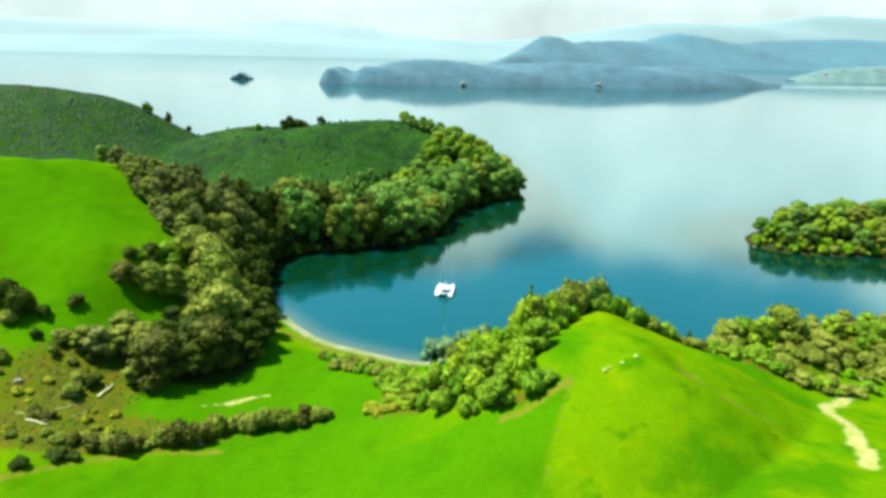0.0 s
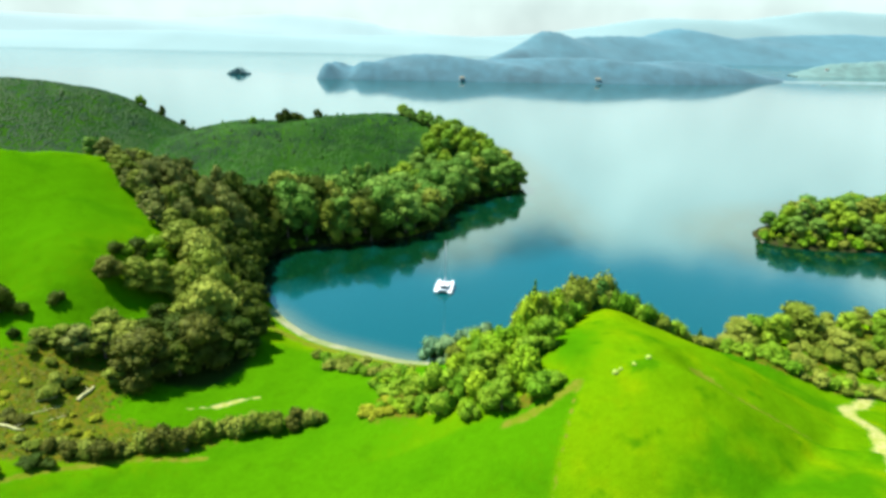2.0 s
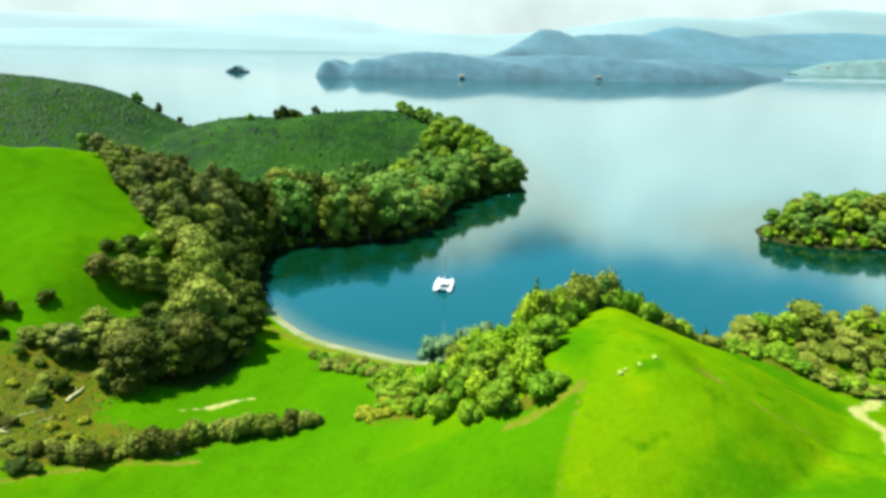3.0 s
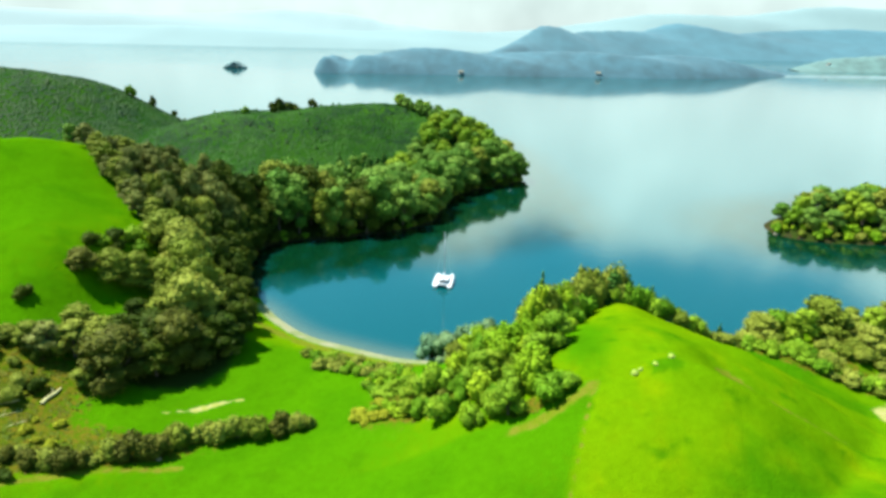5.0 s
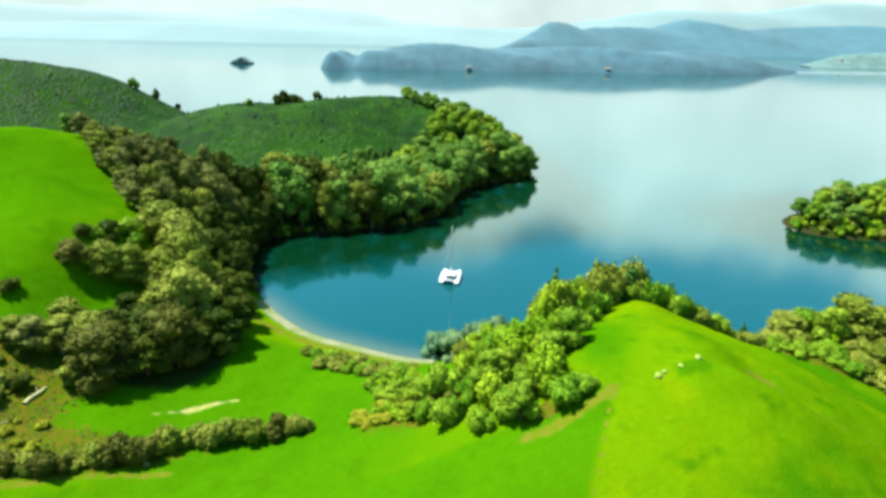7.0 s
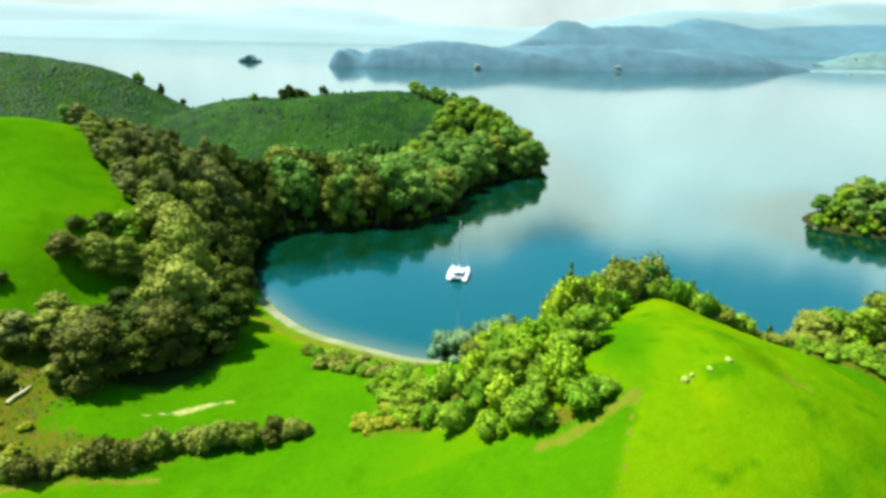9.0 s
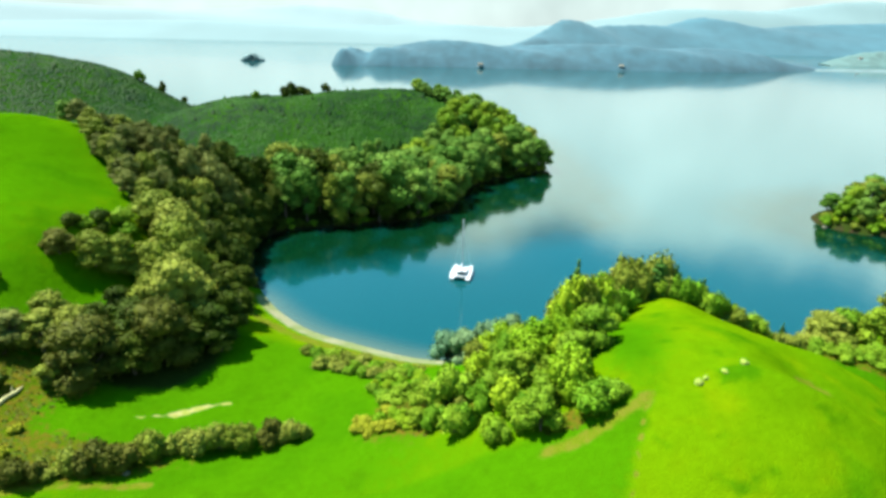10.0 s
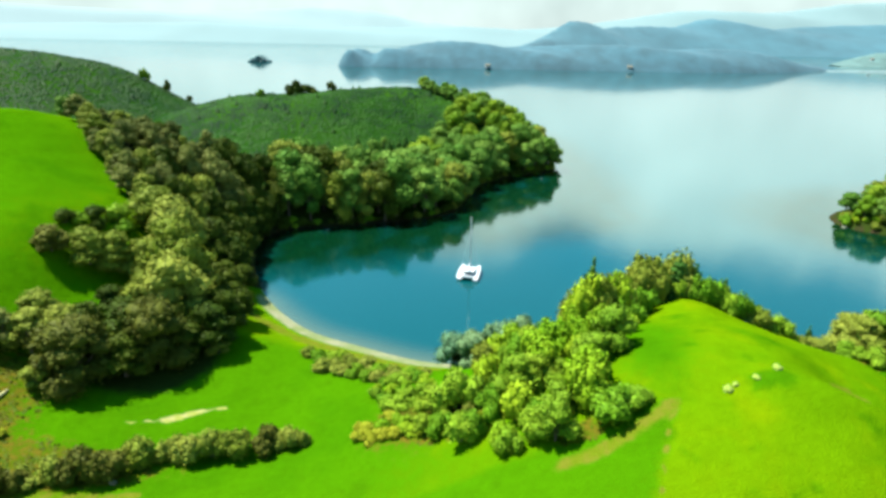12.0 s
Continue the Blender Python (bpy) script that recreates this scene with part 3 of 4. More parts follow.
def shrub(name, seed, tall, wide, material, label, lobes=6, count=1200, size=0.165, category="shrub"):
    """A bush of several short stems, its crown down to the ground."""
    r = np.random.RandomState(seed)
    root = tagged(new(name), label, category)
    verts, faces, crown = [], [], []
    for k in range(lobes):
        a, out = k * 2.4 + r.uniform(-0.5, 0.5), wide * r.uniform(0.25, 0.6) * (0 if k == 0 else 1)
        rad = wide * r.uniform(0.36, 0.52)
        c = (math.cos(a) * out, math.sin(a) * out, tall * (0.62 if k == 0 else r.uniform(0.25, 0.6)))
        crown.append((c, (rad, rad, tall * r.uniform(0.28, 0.4))))
        tube(verts, faces, [(c[0] * 0.1, c[1] * 0.1, -0.5), (c[0] * 0.5, c[1] * 0.5, c[2] * 0.5), c], [0.09, 0.06, 0.03], 4)
    part("stem", mesh_of("stem", verts, faces), BARK, root, "brown woody stems")
    part("crown", crown_mesh("crown", r, crown, count, size), material, root)
    return root


def hash_of(text):
    return sum((i + 1) * ord(ch) for i, ch in enumerate(text))


RND = random.Random(7)
USED = set()


def plant(models, x, y, tall, wide=None, group="", sink=0.15, label=""):
    """Stands a plant of one of the given models on the ground at x, y. Models are one metre high and wide of crown."""
    ob = RND.choice(models)
    w = wide or tall
    z = ground_at(x, y) - sink
    turn = RND.uniform(0, 6.28)
    m = Matrix.Translation((x, y, z)) @ Matrix.Rotation(turn, 4, "Z")
    if ob.name not in USED:
        USED.add(ob.name)
        ob.matrix_basis, new_ob = m, ob
    else:
        new_ob = copy_thing(ob, m)
    new_ob.scale = (w / BASE[ob.name][1], w / BASE[ob.name][1] , tall / BASE[ob.name][0])
    return tagged(new_ob, label, group=group)


BASE = {}


def family(make, n, name, tall, wide, material, label, **more):
    made = [make(name, 13 * k + hash_of(label) % 89, tall, wide, material, label, **more) for k in range(n)]
    for ob in made:
        BASE[ob.name] = (tall, wide)
    return made

BUSH_TREES = family(broad_tree, 5, "broadleaf_tree", 12, 4.2, LEAF_OLIVE, "olive green broadleaf tree with a lumpy crown near the lake", low=0.17)
BROWN_TREES = family(broad_tree, 4, "broadleaf_tree", 12, 4.2, LEAF_BROWN, "brownish olive broadleaf tree crowded among other trees", low=0.15)
CLUMP_TREES = family(broad_tree, 4, "spreading_tree", 12, 4.6, LEAF_OLIVE, "olive green spreading tree with foliage to the ground", low=0.08, lobes=15, count=4600, size=0.25)
BROWN_CLUMP = family(broad_tree, 2, "spreading_tree", 12, 4.6, LEAF_UMBER, "brownish spreading tree with foliage to the ground", low=0.08, lobes=15, count=4600, size=0.25)
DARK_TREES = family(broad_tree, 4, "evergreen_tree", 12, 4.0, LEAF_DARK, "dark evergreen tree crowded among other trees")
GREEN_TREES = family(broad_tree, 4, "tree", 10, 3.6, LEAF_SAGE, "sage green tree in the lakeside wood", count=2400)
PALE_TREES = family(broad_tree, 2, "willow_tree", 6, 3.0, LEAF_PALE, "pale blue-green willow-like tree beside the beach", count=1800, size=0.2, low=0.15)
LIME_TREES = family(broad_tree, 3, "young_tree", 7, 3.4, LEAF_LEAFY, "yellow-green bushy young tree near the water", count=2000, size=0.22, low=0.14)
PINES = family(cone_tree, 3, "pine_tree", 9, 2.2, LEAF_CONIFER, "dark green conifer with a pointed crown")
LIME_SHRUBS = family(shrub, 4, "shrub", 3, 2.0, LEAF_BRIGHT, "bright yellow-green shrub on the grassy spur")
GREEN_SHRUBS = family(shrub, 4, "bush", 3, 2.0, LEAF_GREEN, "mid green rounded bush on the slope")
OLIVE_SHRUBS = family(shrub, 4, "hedge_shrub", 3, 2.0, LEAF_OLIVE, "olive green scrubby shrub among rough pasture grass")
UMBER_SHRUBS = family(shrub, 3, "hedge_shrub", 3, 2.0, LEAF_UMBER, "brownish olive shrub in the pasture hedge")
DARK_SHRUBS = family(shrub, 3, "dark_bush", 3, 2.0, LEAF_DARK, "dark green bush on the pasture")
RUST_SHRUBS = family(shrub, 3, "bracken_clump", 1.6, 1.5, LEAF_RUST, "tawny bracken clump in rough grass", category="bracken")


def scatter(models, n, where, tall, gap, group, wide=0.36, seed=1, label=""):
    """Up to n plants at random places given by where(random), no two nearer than gap."""
    r, done = random.Random(seed), []
    for _ in range(n * 30):
        if len(done) >= n:
            break
        x, y = where(r)
        if any((x - a) ** 2 + (y - b) ** 2 < gap * gap for a, b in done) or ground_at(x, y) < 0.25:
            continue
        done.append((x, y))
        t = r.uniform(*tall)
        plant(models, x, y, t, t * wide * r.uniform(0.85, 1.2), group)
    return done


def along(line, side):
    """Places within side metres of a line."""
    pts = curved(line, 6)

    def where(r):
        k = r.randrange(len(pts) - 1)
        s = r.random()
        p = pts[k] * (1 - s) + pts[k + 1] * s
        return p[0] + r.uniform(-side, side), p[1] + r.uniform(-side, side)
    return where


def within(cx, cy, rx, ry, turn=0.0):
    def where(r):
        a, q = r.uniform(0, 6.28), math.sqrt(r.random())
        u, v = rx * q * math.cos(a), ry * q * math.sin(a)
        c, s = math.cos(radians(turn)), math.sin(radians(turn))
        return cx + u * c - v * s, cy + u * s + v * c
    return where


def inside_of(outline):
    """Places within an outline of x, y corners."""
    p = np.array(list(outline) + [outline[0]], float)
    lo, hi = p.min(0), p.max(0)

    def where(r):
        for _ in range(60):
            x, y = r.uniform(lo[0], hi[0]), r.uniform(lo[1], hi[1])
            if inside(np.array(x), np.array(y), p):
                break
        return x, y
    return where


# the wood on the slope beside the cove
EDGE = [(-99, 189), (-91, 178), (-87, 174), (-81, 167), (-72, 157), (-68, 156)]
scatter(BUSH_TREES[:3] + BROWN_TREES, 22, along([(x + 3, y + 2) for x, y in EDGE], 1.5), (6, 9), 3.2, "trees of the cove wood", 0.4, 3)
scatter(BUSH_TREES[:2] + BROWN_TREES, 16, inside_of([(-98, 193), (-90, 182), (-81, 173), (-80, 205), (-94, 208)]), (5, 8), 4.0, "trees of the cove wood", 0.42, 4)
scatter(BUSH_TREES[:2] + BROWN_TREES + DARK_TREES[:1], 24, inside_of([(-81, 173), (-72, 163), (-66, 163), (-64, 205), (-80, 206)]), (8, 11), 4.0, "trees of the cove wood", 0.34, 40)
scatter(BUSH_TREES[:2] + BROWN_TREES + DARK_TREES[:2], 26, inside_of([(-68, 160), (-52, 158), (-50, 186), (-54, 200), (-65, 203)]), (11, 16), 4.0, "trees of the cove wood", 0.28, 41)
scatter(DARK_TREES, 24, along([(-49, 190), (-50, 175), (-49, 160), (-46, 148)], 2.5), (8, 13), 3.0, "trees of the cove wood", 0.34, 5)
scatter(BUSH_TREES + GREEN_TREES, 20, inside_of([(-112, 205), (-96, 195), (-85, 215), (-60, 215), (-70, 232), (-112, 225)]), (5, 8), 5.0, "trees of the cove wood", 0.42, 6)
# dark leaf colour here puts in the deep shade of the wood's corner
scatter(DARK_TREES, 9, inside_of([(-57, 187), (-47, 191), (-43, 198), (-46, 208), (-58, 206)]), (12, 16), 3.6, "trees of the cove wood", 0.32, 62)
# the shore of the wooded peninsula
scatter(BUSH_TREES[:2] + GREEN_TREES + DARK_TREES[:2], 34, inside_of([(-43, 198), (-24, 201.5), (-8, 208), (-12, 224), (-50, 222)]), (14, 20), 4.6, "trees of the peninsula", 0.33, 7)
scatter(GREEN_TREES + BUSH_TREES[:1], 44, inside_of([(-10, 207.5), (7, 216), (12.5, 228), (16, 242), (23, 260), (36, 273), (54, 284), (58, 292), (50, 297), (18, 270), (-10, 232)]), (11, 16), 5.0, "trees of the peninsula", 0.42, 8)
scatter(GREEN_TREES[:2] + LIME_TREES, 56, inside_of([(-20, 228), (0, 240), (14, 262), (36, 286), (50, 293), (45, 315), (24, 318), (8, 290), (-14, 256)]), (7, 11), 5.2, "trees of the peninsula", 0.46, 9)
scatter(GREEN_TREES + PINES, 18, along([(58, 290), (52, 312), (32, 338), (0, 345)], 4), (6, 9), 4.4, "trees of the peninsula", 0.4, 10)
for x, y, t, w in ((-67, 322, 5.5, 3.2), (-64, 324, 7, 3.4), (-60, 325, 5, 3.2), (-57, 326, 3.5, 3), (-48, 330, 5, 2.4), (-82, 324, 4, 2), (-150, 380, 7, 2.4), (-161, 378, 7, 3), (-140, 384, 5, 2)):
    plant(DARK_SHRUBS + GREEN_SHRUBS[:1], x, y, t, w, "lone trees on the skyline", label="small dark tree alone on the plantation skyline")
scatter(PINES + GREEN_TREES[:2], 46, inside_of([(-62, 236), (-30, 232), (-8, 246), (10, 275), (-10, 285), (-40, 262), (-66, 252)]), (5, 10), 4.5, "trees at the plantation edge", 0.3, 60)
scatter(GREEN_TREES + LIME_TREES, 22, along([(0, 335), (8, 328), (16, 318), (26, 308)], 5), (4.5, 7), 3.6, "trees on the crest of the peninsula", 0.5, 61)
# the great clump on the flat
# some umber and dark crowns here put the clump's shade into leaf colour
for x, y, t, w, kind in ((-47.5, 127, 17, 6.6, CLUMP_TREES), (-45, 117, 15, 6.2, CLUMP_TREES), (-55, 144, 13, 7, CLUMP_TREES), (-61, 149, 11, 6, CLUMP_TREES),
                         (-52.4, 98.5, 11, 6.2, BROWN_CLUMP), (-44, 106.5, 12.5, 5.8, BROWN_CLUMP), (-38, 113, 9, 5.2, DARK_TREES), (-41, 124, 10, 4.6, DARK_TREES),
                         (-56.3, 117, 6, 3.6, DARK_TREES), (-48, 107, 11, 6, DARK_TREES), (-50, 118, 10, 4.5, CLUMP_TREES), (-42, 136, 10, 4.2, DARK_TREES),
                         (-36.5, 118, 9.5, 4.2, DARK_TREES), (-37.5, 127, 9, 4.0, DARK_TREES), (-41, 144, 8, 3.6, DARK_TREES)):
    plant(kind, x, y, t, w, "trees of the great clump")
for x, y, t, w, kind in ((-69.4, 124.4, 5.6, 3.4, BROWN_CLUMP), (-64.2, 126.6, 7.2, 4.3, CLUMP_TREES), (-59.8, 128.6, 8, 4.4, CLUMP_TREES), (-55.4, 130, 8.4, 4.4, CLUMP_TREES),
                         (-66, 102, 7, 3.8, BROWN_TREES), (-62, 103, 8, 4.0, BUSH_TREES), (-63, 108, 8.5, 4.2, BUSH_TREES), (-69.5, 102, 5.5, 3.0, BUSH_TREES),
                         (-58.5, 106, 8.5, 4.2, CLUMP_TREES), (-57, 95.6, 4.4, 2.8, BUSH_TREES), (-46.2, 103.4, 3.4, 2.6, BUSH_TREES), (-39.5, 137, 3.5, 2.0, BUSH_TREES), (-36, 112, 3, 2, BUSH_TREES)):
    plant(kind, x, y, t, w, "trees round the great clump")
for x, y, t in ((-71.5, 133.5, 3), (-69.9, 135.5, 2.6), (-68.6, 139, 3.4), (-66, 143.5, 4), (-64, 141, 3), (-67, 137, 2.6)):
    plant(DARK_SHRUBS + GREEN_SHRUBS, x, y, t, t * 0.8, "shrubs on the hill pasture")
# dark-leaved trees, their colour adding to the shade below the clump
for x, y, t, w in ((-47, 101.5, 8, 4.4), (-40.5, 109, 7, 4), (-55, 107, 9, 4.6), (-43, 113, 9, 4.5)):
    plant(DARK_TREES, x, y, t, w, "trees of the great clump")
# low growth leaning over the water
scatter(GREEN_SHRUBS[:1] + DARK_SHRUBS + OLIVE_SHRUBS[:1], 56, along([(-47, 188), (-44, 197), (-22, 201.5), (-1, 209.5), (7.5, 216), (12.5, 225), (17, 242), (24, 259), (36, 272.5), (50, 279.5), (58, 287)], 1.2), (1.6, 3.2), 2.0, "shore bushes", 0.75, 50)
scatter(DARK_SHRUBS + OLIVE_SHRUBS[:2], 16, along([(-46, 184), (-44, 168), (-39, 152)], 1.5), (1.5, 3.5), 2.2, "shore bushes", 0.75, 51)
# hedge over the pasture
HEDGE = ((-59.6, 77, 2.2), (-56, 76.2, 2.8), (-53.6, 76.2, 3), (-51, 76, 3.4), (-48.5, 76.7, 2.4), (-45.6, 78.7, 3), (-42.4, 79.5, 4.4), (-39.6, 80, 3.8), (-36.5, 82.5, 4),
         (-34.2, 83.6, 3), (-30.9, 83.6, 4), (-28, 84.8, 4.4), (-24.7, 85, 4.2), (-21.1, 86, 4.2), (-18.4, 86.6, 3.4), (-16.1, 86.4, 2.4), (-33, 85.5, 3), (-26, 87, 2.6), (-38, 83.5, 3.4))
for x, y, t in HEDGE:
    if x < -38:
        plant(OLIVE_SHRUBS[:1] + UMBER_SHRUBS, x, y, t * 1.1, t * 0.72, "shrubs of the hedge")
    else:
        plant(OLIVE_SHRUBS + UMBER_SHRUBS[:1], x, y, t, t * 0.62, "shrubs of the hedge")
scatter(OLIVE_SHRUBS + RUST_SHRUBS, 22, along([(-76, 76), (-60, 77.5), (-47, 78.5), (-36, 83)], 2), (0.9, 1.8), 1.6, "low growth along the hedge", 0.8, 21)
scatter(OLIVE_SHRUBS[:1] + RUST_SHRUBS, 9, inside_of([(-78, 73), (-52, 76.5), (-46, 79.5), (-52, 84), (-62, 88), (-80, 88)]), (0.7, 1.4), 2.3, "low growth along the hedge", 0.9, 52)
# behind the beach
scatter(GREEN_SHRUBS + OLIVE_SHRUBS, 24, inside_of([(-22, 117), (-19, 110), (-9, 103), (-2, 99), (1, 104), (-8, 110)]), (1.5, 2.8), 2.0, "shrubs behind the beach", 0.75, 22)
scatter(GREEN_SHRUBS + LIME_SHRUBS, 16, inside_of([(-8, 101), (-6, 92), (0, 88), (3, 100)]), (1.2, 2.6), 1.9, "shrubs behind the beach", 0.75, 23)
# the bushy spur
SPUR = [(-1, 82), (3, 78), (7, 75), (10, 71.5), (14.5, 70.5), (18, 72), (20, 76), (21, 80), (25, 85), (29.5, 92), (34.5, 103), (38, 109), (36, 116), (26, 116), (22, 108), (12, 100), (5, 92)]
scatter(LIME_SHRUBS + LIME_SHRUBS[:2] + GREEN_SHRUBS[:2] + LIME_TREES + OLIVE_SHRUBS[:1], 84, inside_of(SPUR), (2.2, 6.0), 2.75, "shrubs of the spur", 0.52, 24)
scatter(OLIVE_SHRUBS + LIME_SHRUBS, 20, inside_of([(24, 95), (30, 101), (35, 107), (40, 109.5), (46, 109.5), (43, 113), (34, 113), (23, 103)]), (7.5, 11), 2.8, "shrubs of the spur", 0.36, 25)
for x, y, t in ((9.8, 72, 3.2), (13, 72.5, 4), (6.5, 77, 3.6), (2.5, 80, 3)):
    plant(GREEN_SHRUBS, x, y, t, t * 0.62, "dark bushes at the foot of the spur")
for x, y, t in ((-6, 84, 1.4), (-4.5, 83.3, 1.6), (-3, 82.6, 1.5), (-5, 86, 1.5), (-2.5, 85, 1.7), (-7, 86, 1.6), (-8, 84.6, 1.5), (-1.2, 82.2, 1.6), (-6.6, 82.8, 1), (-4, 87.5, 1.4), (-8.5, 87.5, 1.2)):
    plant(RUST_SHRUBS + LIME_SHRUBS[:2], x, y, t, t * 0.9, "tawny clumps at the foot of the spur")
scatter(PALE_TREES, 11, inside_of([(5, 108), (8, 105.5), (16, 108), (20, 114), (13, 116), (6, 114)]), (6.5, 9), 2.6, "pale trees by the beach", 0.4, 26)
plant(PINES, 25.5, 100, 13, 3.2, "conifers of the spur")
plant(PINES, 27, 102, 9, 2.8, "conifers of the spur")
for x, y, t in ((42.5, 109, 8.5), (46, 110, 7), (49, 107.5, 5.5), (38, 111, 7.5), (50.5, 108.5, 6.5)):
    plant(PINES, x, y, t, t * 0.3, "conifers of the spur")
plant(GREEN_SHRUBS, 20.6, 70.5, 4.2, 2.9, label="dense mid green bush casting shade on the grass")
plant(GREEN_SHRUBS, 23.2, 71, 2.2, 2.0)
for x, y, t in ((45, 107.6, 4.6), (47, 107, 5), (49.5, 106.4, 4.4), (52, 105.8, 4.8), (55, 105, 4), (58, 104.6, 3.6), (42.8, 108.4, 4.4)):
    plant(GREEN_SHRUBS + DARK_SHRUBS[:1], x, y, t, t * 0.55, "shrubs of the ridge")
plant(LIME_SHRUBS, 19.5, 73.5, 3.0, 2.0)
plant(DARK_SHRUBS, -75, 112.2, 2.6, 2.0, label="lone dark round bush on open pasture")
# ridge above the water
scatter(GREEN_SHRUBS + OLIVE_SHRUBS, 22, along([(43.5, 109), (48, 107), (55, 105), (60, 104)], 1.2), (2.2, 4.2), 1.9, "shrubs of the ridge", 0.65, 27)
scatter(GREEN_SHRUBS + OLIVE_SHRUBS, 44, along([(60, 105), (67, 106), (73, 102.5), (81, 97.5), (88, 93), (95, 91)], 1.8), (1.4, 3.0), 1.8, "shrubs of the ridge", 0.75, 28)
plant(PINES, 64.5, 105.5, 4.5, 1.0, "conifers of the spur")
plant(LIME_TREES[:1] + BUSH_TREES[:1], 91, 112, 11, 6.0, label="large yellow-green dome-crowned tree beyond the ridge")
plant(LIME_TREES, 82, 113, 8, 4.4)
plant(GREEN_SHRUBS, 99.8, 92.5, 2.6, 2.4, label="single green bush beside the dirt track")
scatter(BUSH_TREES[:3] + LIME_TREES[:1], 34, inside_of([(76, 108), (90, 104), (100, 102), (150, 108), (150, 128), (100, 124), (80, 120)]), (5, 8), 4.4, "trees beyond the ridge", 0.5, 29)
scatter(OLIVE_SHRUBS + LIME_SHRUBS[:1], 60, inside_of([(84, 102), (100, 97), (150, 100), (150, 115), (95, 112)]), (2, 4), 2.6, "scrub beyond the ridge", 0.7, 30)
# the small island
scatter(LIME_TREES + BUSH_TREES[:2] + GREEN_TREES[:2], 120, inside_of([(139.5, 209), (150, 199), (182, 195), (230, 193), (277, 206), (266, 224), (220, 233), (170, 229), (146, 221)]), (6.5, 10), 3.6, "trees of the island", 0.44, 31)
scatter(LIME_SHRUBS[:2] + GREEN_SHRUBS + OLIVE_SHRUBS, 52, along([(139.5, 209), (151, 199), (182, 195), (228, 193)], 2), (2, 4), 2.6, "shrubs along the island's shore", 0.7, 32)
# rough corner
scatter(RUST_SHRUBS, 9, within(-70, 88, 13, 8), (0.6, 1.2), 2.4, "bracken in the rough corner", 0.95, 33)
scatter(OLIVE_SHRUBS, 6, within(-72, 96, 13, 9), (1.5, 3), 3.0, "shrubs of the rough corner", 0.7, 34)
for x, y, t, w in ((-68.3, 82, 1.5, 1.7), (-66.6, 82.2, 1.6, 1.6), (-69.6, 83.4, 1.3, 1.6)):
    plant(UMBER_SHRUBS, x, y, t, w, "dead scrub of the rough corner", label="dead reddish-brown scrub in rough grass")
# first three, low and dark, stand in for the shaded hollow below the bank
for x, y, t, w in ((-60.5, 72.6, 1.5, 2.2), (-58.2, 73, 1.3, 1.6), (-64.4, 69.6, 1.6, 1.8), (-63.4, 92.4, 2.6, 1.9), (-72.9, 102, 2.0, 2.6), (-66.2, 99.6, 3.2, 1.7), (-80, 108, 3.2, 1.8), (-78.5, 102.2, 2.2, 1.4)):
    plant(DARK_SHRUBS, x, y, t, w, "dark bushes of the rough corner")
for x, y, t, w in ((-89, 112, 6, 3.2), (-85.5, 111, 5, 2.6), (-85, 109, 7, 3.4), (-86, 106, 3, 2.4)):
    plant(DARK_SHRUBS + OLIVE_SHRUBS[:2], x, y, t, w, "shrubs of the rough corner")

for models in (CLUMP_TREES, BROWN_CLUMP, BUSH_TREES, BROWN_TREES, DARK_TREES, GREEN_TREES, PALE_TREES, LIME_TREES, PINES, LIME_SHRUBS, GREEN_SHRUBS, OLIVE_SHRUBS, UMBER_SHRUBS, DARK_SHRUBS, RUST_SHRUBS):
    for ob in models:
        if ob.name not in USED:
            for o in (*ob.children_recursive, ob):
                bpy.data.objects.remove(o)


# ---- young pines in rows, far too many to count ----
def young_pines(west, east, material, label):
    """Close-grown pines of uneven height, their tops closing over the ground."""
    r = np.random.RandomState(5)
    gx, gy = np.meshgrid(np.arange(-400, 130, 1.5), np.arange(215, 402, 1.5))
    x = gx.ravel() + r.uniform(-0.8, 0.8, gx.size) + (gy.ravel() - 215) * 0.12
    y = gy.ravel() + r.uniform(-0.8, 0.8, gx.size)
    z, drift = height(x, y), ripple(x, y, 60, 2) * 8
    grown = np.clip(0.5 + 0.3 * ripple(x, y, 30, 21) + 0.3 * ripple(x, y, 9, 22), 0, 1)
    keep = (z > 4) & (x + drift > west) & (x + drift <= east) & (r.random_sample(len(x)) < 0.55 + 0.5 * grown)
    verts, faces = [], []
    for px, py, h, g in zip(x[keep], y[keep], z[keep], grown[keep]):
        big = r.random_sample() < 0.012
        t, w, a0 = (r.uniform(1.9, 3.0), r.uniform(1.1, 1.7), 0.4) if big else (r.uniform(0.6, 0.85) + 0.5 * g, r.uniform(1.1, 1.6), r.uniform(0, 6))
        i = len(verts)
        for k in range(5):
            q = w * r.uniform(0.75, 1.1)
            verts.append((px + q * math.cos(a0 + k * 1.257), py + q * math.sin(a0 + k * 1.257), h - 0.5 + r.uniform(0, 0.25)))
        verts.append((px + r.uniform(-0.3, 0.3), py, h - 0.4 + t))
        faces += [(i + k, i + (k + 1) % 5, i + 5) for k in range(5)]
    me = mesh_of("young_pine_plantation", verts, faces)
    me.materials.append(material)
    tagged(new("young_pine_plantation", me), label, "pine plantation", kind="stuff")


young_pines(-130, 900, LEAF_PINE, "bright green young pines in rows over the peninsula hill")
young_pines(-900, -130, LEAF_PINE_DULL, "dull olive young pines in rows over the far hillside")


